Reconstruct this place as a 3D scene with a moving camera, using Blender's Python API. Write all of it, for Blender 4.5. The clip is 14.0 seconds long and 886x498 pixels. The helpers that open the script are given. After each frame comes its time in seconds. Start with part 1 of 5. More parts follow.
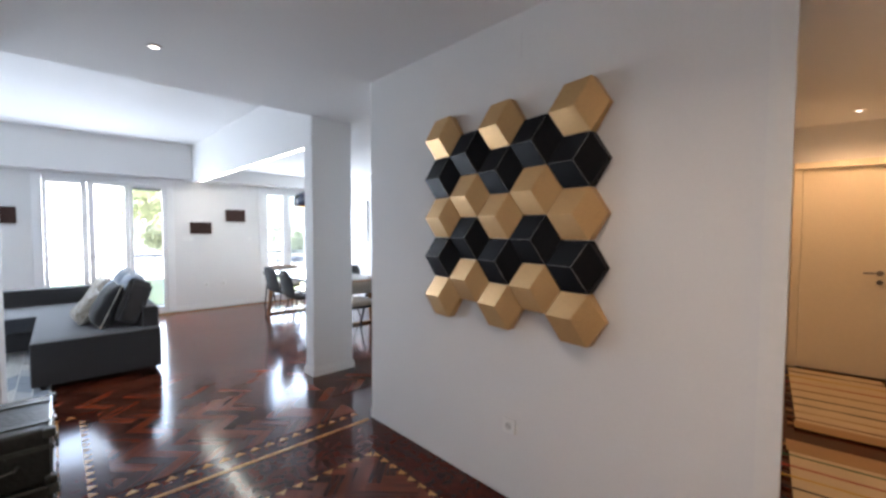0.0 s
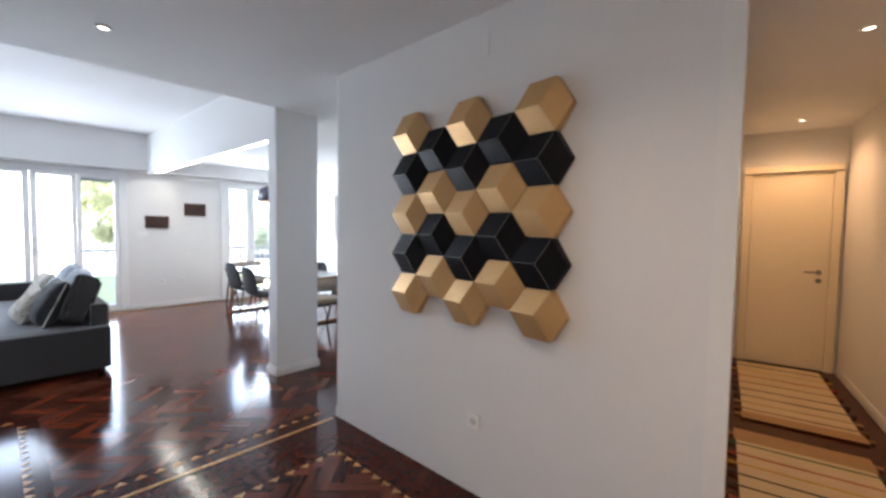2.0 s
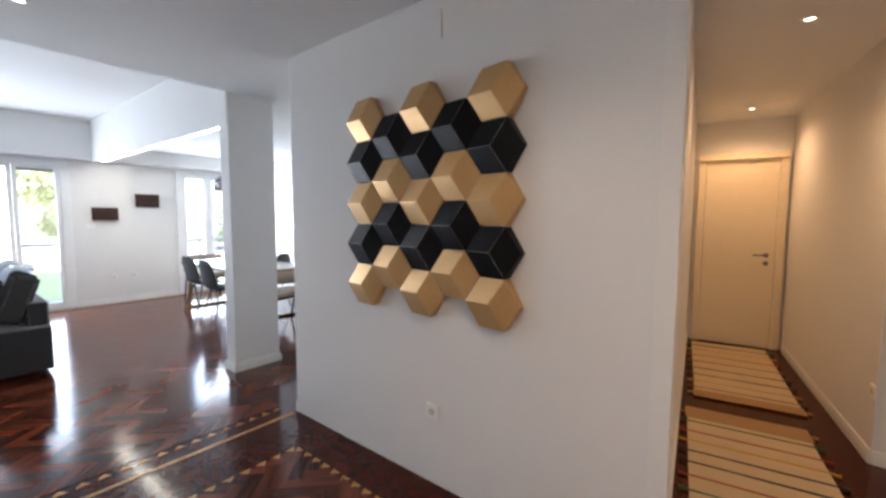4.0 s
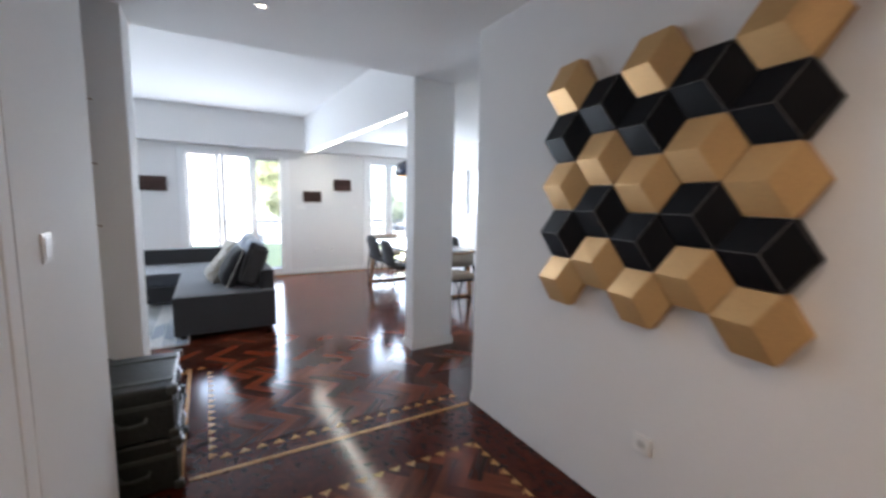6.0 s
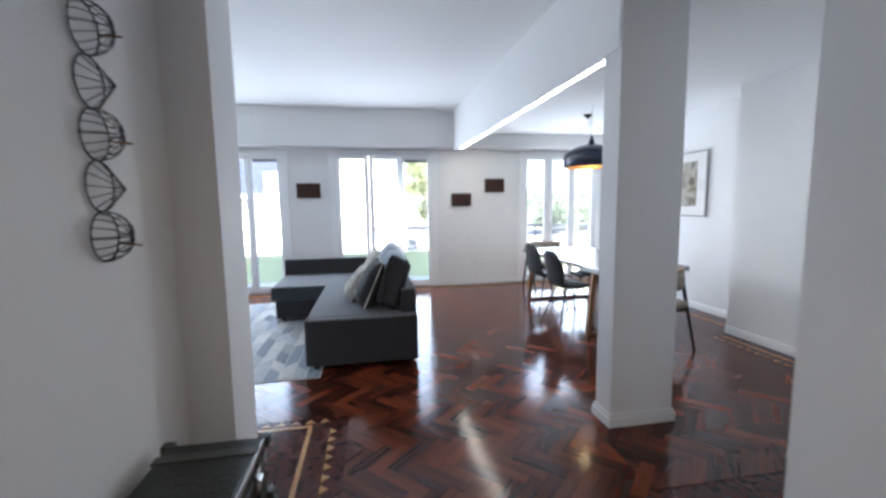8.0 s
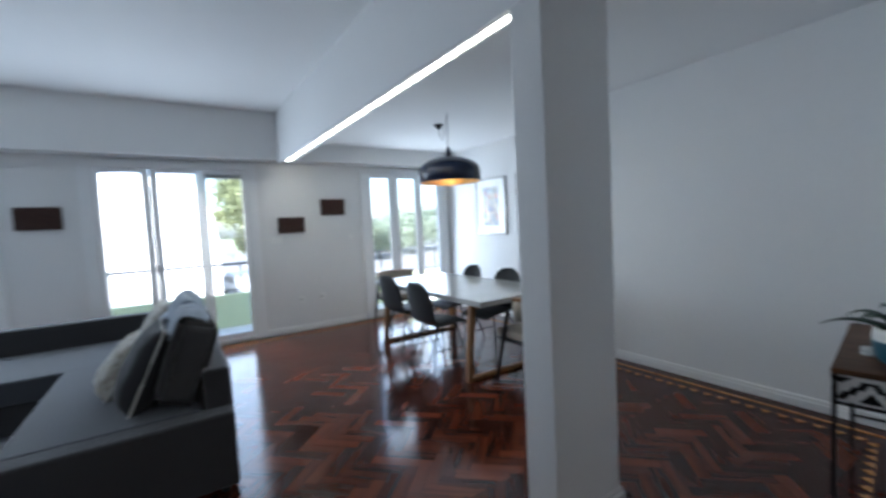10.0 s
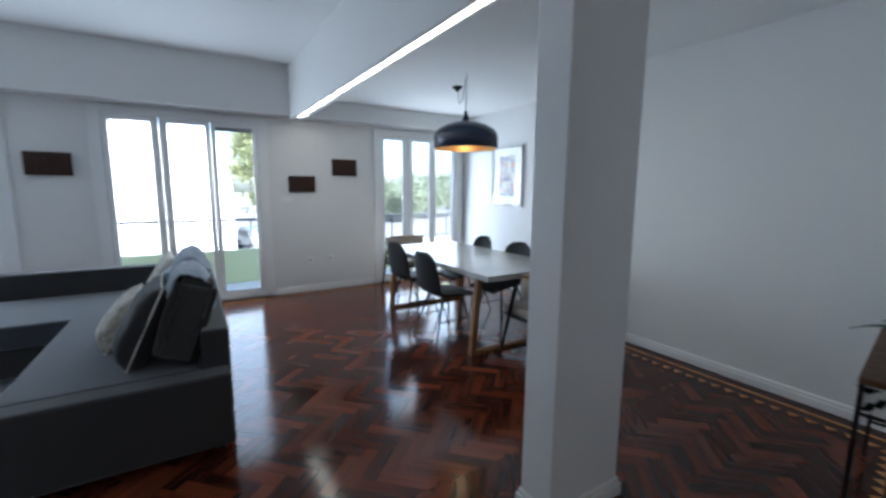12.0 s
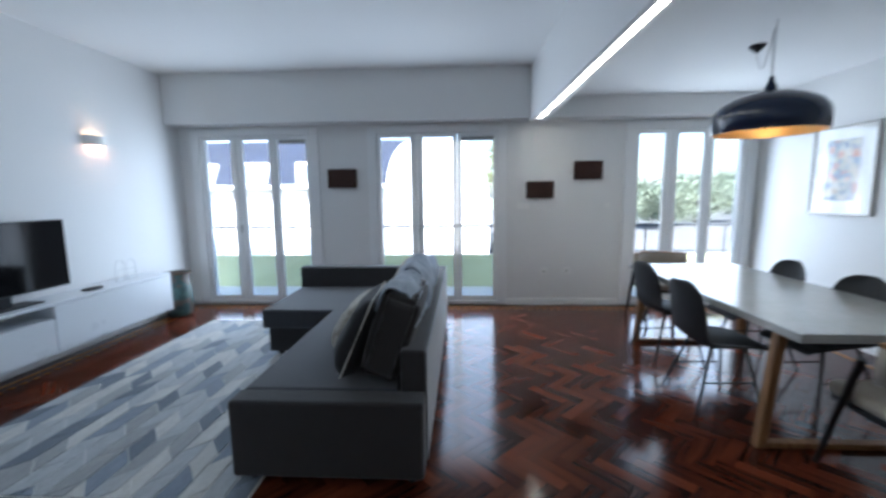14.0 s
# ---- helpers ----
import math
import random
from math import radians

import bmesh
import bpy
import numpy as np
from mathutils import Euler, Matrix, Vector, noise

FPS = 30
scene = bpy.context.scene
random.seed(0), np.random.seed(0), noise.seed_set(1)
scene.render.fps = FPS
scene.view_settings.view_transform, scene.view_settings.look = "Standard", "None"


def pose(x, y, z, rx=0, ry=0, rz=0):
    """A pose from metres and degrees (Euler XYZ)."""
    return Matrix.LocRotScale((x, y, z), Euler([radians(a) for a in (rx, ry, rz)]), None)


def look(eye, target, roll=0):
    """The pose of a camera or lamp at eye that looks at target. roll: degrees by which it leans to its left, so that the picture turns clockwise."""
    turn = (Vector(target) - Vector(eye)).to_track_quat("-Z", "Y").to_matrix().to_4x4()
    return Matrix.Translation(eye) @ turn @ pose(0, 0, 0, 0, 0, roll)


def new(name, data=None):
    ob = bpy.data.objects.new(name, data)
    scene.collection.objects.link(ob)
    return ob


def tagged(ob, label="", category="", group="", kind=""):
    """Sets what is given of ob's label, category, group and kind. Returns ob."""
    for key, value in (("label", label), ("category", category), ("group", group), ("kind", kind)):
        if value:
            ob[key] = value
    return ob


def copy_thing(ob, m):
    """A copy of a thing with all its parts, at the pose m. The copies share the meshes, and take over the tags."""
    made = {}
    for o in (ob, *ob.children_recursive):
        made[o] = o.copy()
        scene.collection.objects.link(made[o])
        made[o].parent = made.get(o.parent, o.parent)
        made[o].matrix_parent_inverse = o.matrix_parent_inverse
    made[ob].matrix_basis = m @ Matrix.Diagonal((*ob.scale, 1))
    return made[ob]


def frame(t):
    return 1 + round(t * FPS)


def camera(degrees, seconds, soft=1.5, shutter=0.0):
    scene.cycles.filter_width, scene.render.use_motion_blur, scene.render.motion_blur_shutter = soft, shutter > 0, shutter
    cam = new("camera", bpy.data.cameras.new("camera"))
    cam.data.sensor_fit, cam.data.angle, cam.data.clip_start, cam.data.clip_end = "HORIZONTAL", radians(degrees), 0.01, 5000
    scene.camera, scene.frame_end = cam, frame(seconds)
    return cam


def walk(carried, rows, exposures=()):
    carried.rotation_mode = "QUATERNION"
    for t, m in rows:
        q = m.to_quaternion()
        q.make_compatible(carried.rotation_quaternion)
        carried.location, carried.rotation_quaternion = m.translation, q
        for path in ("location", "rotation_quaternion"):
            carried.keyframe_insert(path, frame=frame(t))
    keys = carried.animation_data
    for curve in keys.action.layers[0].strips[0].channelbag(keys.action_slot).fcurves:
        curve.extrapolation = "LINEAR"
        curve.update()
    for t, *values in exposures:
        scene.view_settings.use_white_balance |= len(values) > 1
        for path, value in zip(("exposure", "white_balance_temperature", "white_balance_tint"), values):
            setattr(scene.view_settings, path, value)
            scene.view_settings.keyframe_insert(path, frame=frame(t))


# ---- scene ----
cam = camera(94.8, 14.0, soft=2.8, shutter=0.5)
PATH = [
    (0, (0.289, 0.206, 1.468), (-1.161, 1.58, 1.378), 0.2),
    (0.5, (0.284, 0.193, 1.47), (-1.197, 1.535, 1.392), -0.0),
    (1, (0.27, 0.185, 1.473), (-1.257, 1.471, 1.371), 0.0),
    (1.5, (0.278, 0.194, 1.464), (-1.204, 1.534, 1.376), 0.6),
    (2, (0.299, 0.223, 1.459), (-1.046, 1.701, 1.361), 0.9),
    (4.5, (0.341, 0.317, 1.463), (-0.898, 1.878, 1.305), 0.2),
    (5, (0.339, 0.306, 1.459), (-1.057, 1.729, 1.296), 0.3),
    (5.5, (0.241, 0.305, 1.456), (-1.336, 1.514, 1.226), 1.0),
    (6, (-0.023, 0.339, 1.462), (-1.741, 1.336, 1.228), 1.0),
    (6.5, (-0.308, 0.355, 1.456), (-2.185, 1.02, 1.273), -0.2),
    (7, (-0.606, 0.454, 1.429), (-2.567, 0.78, 1.209), -1.0),
    (9.5, (-2.192, 0.699, 1.408), (-4.108, 1.247, 1.243), 1.7),
    (10, (-2.361, 0.76, 1.392), (-4.029, 1.858, 1.276), -2.9),
    (10.5, (-2.396, 0.803, 1.415), (-3.92, 2.084, 1.228), -0.6),
    (11, (-2.41, 0.834, 1.415), (-3.911, 2.123, 1.123), 0.4),
    (11.5, (-2.418, 0.837, 1.419), (-3.972, 2.06, 1.121), 0.8),
    (12, (-2.443, 0.852, 1.421), (-4.132, 1.884, 1.139), 0.4),
    (12.5, (-2.477, 0.885, 1.435), (-4.286, 1.702, 1.197), 0.7),
    (13, (-2.566, 0.924, 1.427), (-4.489, 1.408, 1.165), -1.2),
    (13.5, (-2.754, 1.046, 1.441), (-4.726, 1.294, 1.218), 0.8),
    (14, (-2.958, 1.163, 1.441), (-4.938, 1.063, 1.181), -0.6),
]
# seconds, stops, kelvin, tint
EXPOSURES = [(0.0, 3.85, 5900, 12), (4.5, 3.92, 6020, 12), (6.0, 3.76, 5930, 12), (7.0, 3.7, 5950, 13), (9.5, 2.95, 5540, 8), (10.5, 2.6, 5550, 7), (12.0, 2.62, 5550, 7), (14.0, 2.57, 5540, 8)]
walk(cam, [(t, look(eye, target, roll)) for t, eye, target, roll in PATH], EXPOSURES)


# ---------------------------------------------------------------- world, sun, lights
world = bpy.data.worlds.new("sky")
scene.world = world
world.use_nodes = True
wn = world.node_tree
sky = wn.nodes.new("ShaderNodeTexSky")
sky.sky_type = "NISHITA"
sky.sun_disc = False
sky.sun_elevation = radians(48)
sky.sun_rotation = radians(62)
sky.air_density, sky.dust_density, sky.ozone_density = 1.0, 2.5, 1.0
wn.links.new(sky.outputs[0], wn.nodes["Background"].inputs[0])
wn.nodes["Background"].inputs[1].default_value = 0.11


def lamp(name, kind, m, power, colour, soft=0.05, cone=150):
    d = bpy.data.lights.new(name, kind)
    d.energy, d.color = power, colour
    if kind == "SUN":
        d.angle = soft
    elif kind == "AREA":
        d.shape, (d.size, d.size_y) = "RECTANGLE", soft
    elif kind == "SPOT":
        d.shadow_soft_size, d.spot_size, d.spot_blend = soft, radians(cone), 0.85
    else:
        d.shadow_soft_size = soft
    ob = new(name, d)
    ob.matrix_world = m
    return ob


lamp("sun", "SUN", look((13, 7, 17), (0, 0, 0)), 5.0, (1.0, 0.95, 0.88), radians(12))


# ---------------------------------------------------------------- materials
def nodes_of(name):
    m = bpy.data.materials.new(name)
    m.use_nodes = True
    return m, m.node_tree.nodes, m.node_tree.links, m.node_tree.nodes["Principled BSDF"]


def surface(name, colour, rough=0.5, metal=0.0, vary=0.12, grain=30.0, stain=2.5, bump=0.05, stretch=(1, 1, 1), sheen=0.0, coat=0.0):
    """A material with fine grain, broad stains and a little relief."""
    m, n, l, b = nodes_of(name)
    tc = n.new("ShaderNodeTexCoord")
    mp = n.new("ShaderNodeMapping")
    mp.inputs["Scale"].default_value = stretch
    l.new(tc.outputs["Object"], mp.inputs["Vector"])
    fine, broad = n.new("ShaderNodeTexNoise"), n.new("ShaderNodeTexNoise")
    for t, s in ((fine, grain), (broad, stain)):
        t.inputs["Scale"].default_value, t.inputs["Detail"].default_value = s, 4
        l.new(mp.outputs[0], t.inputs["Vector"])
    add = n.new("ShaderNodeMath")
    l.new(fine.outputs["Fac"], add.inputs[0])
    l.new(broad.outputs["Fac"], add.inputs[1])
    ramp = n.new("ShaderNodeMapRange")
    ramp.inputs["From Min"].default_value, ramp.inputs["From Max"].default_value = 0.5, 1.5
    ramp.inputs["To Min"].default_value, ramp.inputs["To Max"].default_value = 1 - vary, 1 + vary
    l.new(add.outputs[0], ramp.inputs["Value"])
    mix = n.new("ShaderNodeVectorMath")
    mix.operation = "SCALE"
    mix.inputs[0].default_value = colour
    l.new(ramp.outputs[0], mix.inputs["Scale"])
    l.new(mix.outputs[0], b.inputs["Base Color"])
    b.inputs["Metallic"].default_value = metal
    rr = n.new("ShaderNodeMapRange")
    rr.inputs["To Min"].default_value, rr.inputs["To Max"].default_value = rough * 0.85, min(1, rough * 1.15)
    l.new(broad.outputs["Fac"], rr.inputs["Value"])
    l.new(rr.outputs[0], b.inputs["Roughness"])
    if sheen:
        b.inputs["Sheen Weight"].default_value = sheen
    if coat:
        b.inputs["Coat Weight"].default_value = coat
        b.inputs["Coat Roughness"].default_value = 0.1
    if bump:
        bp = n.new("ShaderNodeBump")
        bp.inputs["Strength"].default_value, bp.inputs["Distance"].default_value = bump, 0.01
        l.new(fine.outputs["Fac"], bp.inputs["Height"])
        l.new(bp.outputs[0], b.inputs["Normal"])
    return m


def wood(name, dark, light, rough=0.35, along=(1, 14, 14), scale=3.0, coat=0.0, pieces=False, bump=0.06, spec=0.3):
    """Wood with grain drawn out along one axis; pieces: each plank takes its own tone."""
    m, n, l, b = nodes_of(name)
    tc = n.new("ShaderNodeTexCoord")
    mp = n.new("ShaderNodeMapping")
    mp.inputs["Scale"].default_value = along
    l.new(tc.outputs["UV" if pieces else "Object"], mp.inputs["Vector"])
    nz = n.new("ShaderNodeTexNoise")
    nz.inputs["Scale"].default_value, nz.inputs["Detail"].default_value = scale, 6
    nz.inputs["Distortion"].default_value = 0.6
    l.new(mp.outputs[0], nz.inputs["Vector"])
    fac = nz.outputs["Fac"]
    if pieces:
        geo, info = n.new("ShaderNodeNewGeometry"), n.new("ShaderNodeObjectInfo")
        tone = n.new("ShaderNodeMath")
        l.new(geo.outputs["Random Per Island"], tone.inputs[0])
        l.new(info.outputs["Random"], tone.inputs[1])
        fr = n.new("ShaderNodeMath")
        fr.operation = "FRACT"
        l.new(tone.outputs[0], fr.inputs[0])
        sq = n.new("ShaderNodeMath")
        sq.operation = "POWER"
        sq.inputs[1].default_value = 1.5
        l.new(fr.outputs[0], sq.inputs[0])
        mx = n.new("ShaderNodeMath")
        mx.operation = "MULTIPLY_ADD"
        mx.inputs[1].default_value = 0.5
        l.new(sq.outputs[0], mx.inputs[0])
        hf = n.new("ShaderNodeMath")
        hf.operation = "MULTIPLY_ADD"
        hf.inputs[1].default_value, hf.inputs[2].default_value = 0.9, -0.22
        l.new(fac, hf.inputs[0])
        l.new(hf.outputs[0], mx.inputs[2])
        fac = mx.outputs[0]
    ramp = n.new("ShaderNodeValToRGB")
    ramp.color_ramp.elements[0].color, ramp.color_ramp.elements[1].color = (*dark, 1), (*light, 1)
    ramp.color_ramp.elements[0].position, ramp.color_ramp.elements[1].position = (0.1, 0.95) if pieces else (0.3, 0.75)
    l.new(fac, ramp.inputs[0])
    l.new(ramp.outputs[0], b.inputs["Base Color"])
    wear = n.new("ShaderNodeTexNoise")
    wear.inputs["Scale"].default_value = 1.7
    geo2 = n.new("ShaderNodeNewGeometry")
    l.new(geo2.outputs["Position"], wear.inputs["Vector"])
    rr = n.new("ShaderNodeMapRange")
    rr.inputs["To Min"].default_value, rr.inputs["To Max"].default_value = rough * 0.7, rough * 1.3
    l.new(wear.outputs["Fac"], rr.inputs["Value"])
    l.new(rr.outputs[0], b.inputs["Roughness"])
    if coat:
        b.inputs["Coat Weight"].default_value, b.inputs["Coat Roughness"].default_value = coat, rough * 0.6
    b.inputs["Specular IOR Level"].default_value = spec
    bp = n.new("ShaderNodeBump")
    bp.inputs["Strength"].default_value, bp.inputs["Distance"].default_value = bump, 0.004
    l.new(nz.outputs["Fac"], bp.inputs["Height"])
    l.new(bp.outputs[0], b.inputs["Normal"])
    return m


def glow(name, colour, strength):
    m, n, l, b = nodes_of(name)
    b.inputs["Base Color"].default_value = (*colour, 1)
    b.inputs["Emission Color"].default_value, b.inputs["Emission Strength"].default_value = (*colour, 1), strength
    return m


def clear_glass(name, tint=(1, 1, 1), rough=0.0):
    m, n, l, b = nodes_of(name)
    b.inputs["Base Color"].default_value, b.inputs["Roughness"].default_value = (*tint, 1), rough
    b.inputs["Transmission Weight"].default_value, b.inputs["IOR"].default_value = 1.0, 1.45
    return m


def patches(name, colours, scale, rough=0.9, stretch=(1, 1, 1), bump=0.3):
    """Irregular cells of several colours."""
    m, n, l, b = nodes_of(name)
    tc, mp, v = n.new("ShaderNodeTexCoord"), n.new("ShaderNodeMapping"), n.new("ShaderNodeTexVoronoi")
    mp.inputs["Scale"].default_value = stretch
    v.inputs["Scale"].default_value = scale
    l.new(tc.outputs["Object"], mp.inputs["Vector"])
    l.new(mp.outputs[0], v.inputs["Vector"])
    sep = n.new("ShaderNodeSeparateColor")
    l.new(v.outputs["Color"], sep.inputs[0])
    ramp = n.new("ShaderNodeValToRGB")
    ramp.color_ramp.interpolation = "CONSTANT"
    for i, c in enumerate(colours):
        e = ramp.color_ramp.elements[i] if i < 2 else ramp.color_ramp.elements.new(0.5)
        e.position, e.color = i / len(colours), (*c, 1)
    l.new(sep.outputs[0], ramp.inputs[0])
    nz = n.new("ShaderNodeTexNoise")
    nz.inputs["Scale"].default_value = scale * 9
    l.new(mp.outputs[0], nz.inputs["Vector"])
    mul = n.new("ShaderNodeMix")
    mul.data_type, mul.blend_type = "RGBA", "MULTIPLY"
    mul.inputs["Factor"].default_value = 0.35
    l.new(ramp.outputs[0], mul.inputs[6])
    l.new(nz.outputs["Fac"], mul.inputs[7])
    l.new(mul.outputs[2], b.inputs["Base Color"])
    b.inputs["Roughness"].default_value = rough
    bp = n.new("ShaderNodeBump")
    bp.inputs["Strength"].default_value, bp.inputs["Distance"].default_value = bump, 0.01
    l.new(nz.outputs["Fac"], bp.inputs["Height"])
    l.new(bp.outputs[0], b.inputs["Normal"])
    return m


WALL = surface("white wall paint", (0.78, 0.78, 0.77), 0.75, vary=0.025, grain=60, stain=1.2, bump=0.08)
CEIL = surface("white ceiling paint", (0.8, 0.8, 0.79), 0.85, vary=0.02, grain=50, stain=0.8, bump=0.06)
TRIM = surface("white gloss paint", (0.8, 0.8, 0.78), 0.35, vary=0.03, grain=40, stain=3, bump=0.03)
PVC = surface("white window plastic", (0.82, 0.83, 0.83), 0.3, vary=0.02, bump=0.0)
DOORP = surface("cream door paint", (0.78, 0.69, 0.52), 0.45, vary=0.04, grain=30, stain=2, bump=0.04)
PLANK = wood("dark red parquet", (0.011, 0.0026, 0.0017), (0.2, 0.049, 0.022), 0.14, (2.0, 18, 1), 1.2, 0.0, True, 0.015, 0.29)
BORDER = wood("dark parquet border", (0.022, 0.0035, 0.002), (0.085, 0.014, 0.006), 0.13, (9, 9, 9), 2.2, 0.0, bump=0.015, spec=0.22)
INLAY = wood("pale inlay wood", (0.36, 0.17, 0.055), (0.62, 0.36, 0.13), 0.25, (6, 6, 6), 3.0, 0.2)
OAK = wood("oak", (0.17, 0.08, 0.03), (0.33, 0.175, 0.075), 0.45, (10, 10, 1), 3.0)
WALNUT = wood("brown stained wood", (0.05, 0.022, 0.01), (0.16, 0.075, 0.033), 0.5, (2, 14, 14), 3.0)
REDWOOD = wood("red-brown frame wood", (0.12, 0.035, 0.014), (0.3, 0.1, 0.04), 0.35, (12, 12, 1), 2.5)
CARVED = wood("dark carved wood", (0.018, 0.009, 0.007), (0.075, 0.032, 0.022), 0.6, (12, 3, 12), 5.0, bump=0.5)
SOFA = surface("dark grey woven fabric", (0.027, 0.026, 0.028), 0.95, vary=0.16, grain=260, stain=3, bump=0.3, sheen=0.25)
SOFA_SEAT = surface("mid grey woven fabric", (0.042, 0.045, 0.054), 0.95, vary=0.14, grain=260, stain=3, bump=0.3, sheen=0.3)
# sofa fabric again, with the window's grazing sheen put into a paler colour
SOFA_BACK_SHEEN = surface("grey back fabric with painted sheen", (0.11, 0.12, 0.135), 0.9, vary=0.1, grain=260, stain=3, bump=0.2, sheen=0.6)
CUSH_DARK = surface("charcoal cushion cloth", (0.013, 0.013, 0.0145), 0.95, vary=0.18, grain=180, stain=5, bump=0.3, sheen=0.12)
CUSH_PALE = surface("pale blue grey cotton", (0.24, 0.28, 0.34), 0.9, vary=0.12, grain=160, stain=6, bump=0.3, sheen=0.2)
CUSH_CREAM = patches("cream patterned cloth", ((0.52, 0.48, 0.4), (0.4, 0.36, 0.3), (0.56, 0.53, 0.47)), 28)
CUSH_GREY = surface("grey boxed cushion cloth", (0.036, 0.034, 0.034), 0.95, vary=0.18, grain=180, stain=5, bump=0.3, sheen=0.15)
# cushion cloth with the window light on the tops put into its colour
CUSH_TOP_LIT = surface("blue grey window-lit cushion top cloth", (0.3, 0.35, 0.41), 0.95, vary=0.3, grain=120, stain=9, bump=0.4, sheen=0.25)
PIPING = surface("cream cord", (0.62, 0.6, 0.54), 0.9)
BLACK_SHELL = surface("black chair plastic", (0.009, 0.0095, 0.01), 0.62, vary=0.15, grain=120, bump=0.05)
BLACK_METAL = surface("black powder-coated steel", (0.015, 0.015, 0.016), 0.4, metal=0.4, vary=0.15)
BEIGE = surface("beige grey upholstery", (0.3, 0.26, 0.21), 0.9, vary=0.12, grain=200, stain=4, bump=0.25, sheen=0.2)
CONCRETE = surface("pale concrete tabletop", (0.36, 0.36, 0.34), 0.2, vary=0.1, grain=25, stain=3, bump=0.03)
GOLD = surface("matt gold paint", (0.58, 0.365, 0.15), 0.38, metal=0.45, vary=0.1, grain=90, stain=6, bump=0.12)
BLACKP = surface("worn black paint", (0.005, 0.005, 0.006), 0.38, vary=0.35, grain=60, stain=8, bump=0.1)
BLACKP.node_tree.nodes["Principled BSDF"].inputs["Specular IOR Level"].default_value = 0.16
WORN = surface("worn pale edge", (0.2, 0.195, 0.18), 0.6, vary=0.3, grain=60)
LAMPBLUE = surface("navy enamelled metal", (0.01, 0.018, 0.045), 0.22, vary=0.08)
LAMPGOLD = surface("gold lamp lining", (0.75, 0.5, 0.2), 0.35, metal=0.7, vary=0.05)
HANDLE = surface("dull dark steel", (0.2, 0.19, 0.18), 0.35, metal=1.0, vary=0.08)
CHROME = surface("brushed steel", (0.6, 0.6, 0.6), 0.28, metal=1.0, vary=0.06)
SOCKET = surface("white socket plastic", (0.84, 0.84, 0.82), 0.35, vary=0.02, bump=0.0)
SOCKET_DARK = surface("socket recess plastic", (0.6, 0.6, 0.58), 0.5, vary=0.05, bump=0.0)
TRUNK = surface("dark green trunk leather", (0.011, 0.014, 0.011), 0.42, vary=0.45, grain=45, stain=7, bump=0.35)
TRUNK_EDGE = surface("worn trunk edging", (0.045, 0.05, 0.042), 0.4, vary=0.4, grain=60, stain=9, bump=0.3)
SCREEN = surface("black screen glass", (0.006, 0.006, 0.007), 0.08, vary=0.05, bump=0.0)
SCREEN.node_tree.nodes["Principled BSDF"].inputs["Specular IOR Level"].default_value = 0.25
CABINET = surface("white lacquer", (0.74, 0.77, 0.8), 0.28, vary=0.02, bump=0.01)
VASE = patches("weathered teal glaze", ((0.05, 0.1, 0.1), (0.08, 0.16, 0.15), (0.12, 0.1, 0.08)), 14, 0.4)
POT_WHITE = surface("white glazed pot", (0.75, 0.74, 0.7), 0.35, vary=0.05)
POT_TEAL = surface("teal glazed pot", (0.028, 0.11, 0.15), 0.35, vary=0.15, stain=9)
AGAVE = surface("dark green succulent leaf", (0.03, 0.065, 0.04), 0.45, vary=0.3, grain=20, stain=9)
SOIL = surface("potting soil", (0.03, 0.022, 0.016), 0.95, vary=0.4, grain=120, bump=0.6)
PAPER = surface("white picture mount", (0.74, 0.73, 0.7), 0.8, vary=0.03)
FRAME_GREY = surface("brushed grey frame", (0.33, 0.32, 0.3), 0.4, metal=0.5, vary=0.1)
ART_A = patches("print in grey ochre and blue", ((0.25, 0.25, 0.27), (0.55, 0.48, 0.36), (0.5, 0.2, 0.1), (0.16, 0.2, 0.28), (0.6, 0.56, 0.48), (0.45, 0.3, 0.12)), 22, stretch=(1.0, 1.0, 0.8))
ART_B = patches("print in sepia tones", ((0.22, 0.19, 0.14), (0.45, 0.41, 0.33), (0.3, 0.27, 0.2), (0.5, 0.47, 0.4)), 12)
SHUTTER = surface("grey roller shutter", (0.3, 0.3, 0.29), 0.5, vary=0.1)
RAIL = surface("dark grey railing paint", (0.03, 0.038, 0.045), 0.5, vary=0.2)
GREEN = surface("pale green parapet render", (0.62, 0.66, 0.38), 0.85, vary=0.08, grain=40, stain=2, bump=0.15)
TILE_OUT = surface("pale balcony tile", (0.66, 0.66, 0.62), 0.6, vary=0.1, grain=30)
FACADE = surface("white rendered facade", (0.78, 0.78, 0.75), 0.9, vary=0.05, grain=3, stain=0.4, bump=0.1)
SLATE = surface("blue slate roof", (0.014, 0.02, 0.038), 0.9, vary=0.3, grain=4, stain=0.8, bump=0.3)
GLASS_FAR = surface("far window glass", (0.25, 0.29, 0.33), 0.15, vary=0.2, stain=0.5)
STREET = surface("asphalt street", (0.1, 0.1, 0.1), 0.9, vary=0.2, grain=2, stain=0.1)
# both foliage colours are lightened to carry the bright outdoor haze
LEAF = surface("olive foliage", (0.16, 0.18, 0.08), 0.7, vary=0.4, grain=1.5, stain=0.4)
LEAF_HAZY = surface("blue green far foliage paled by haze", (0.23, 0.27, 0.19), 0.8, vary=0.4, grain=0.6, stain=0.15)
BARK = surface("grey bark", (0.14, 0.11, 0.085), 0.9, vary=0.3, grain=9)
CARPAINT = surface("silver car paint", (0.4, 0.42, 0.45), 0.3, metal=0.3, vary=0.03)
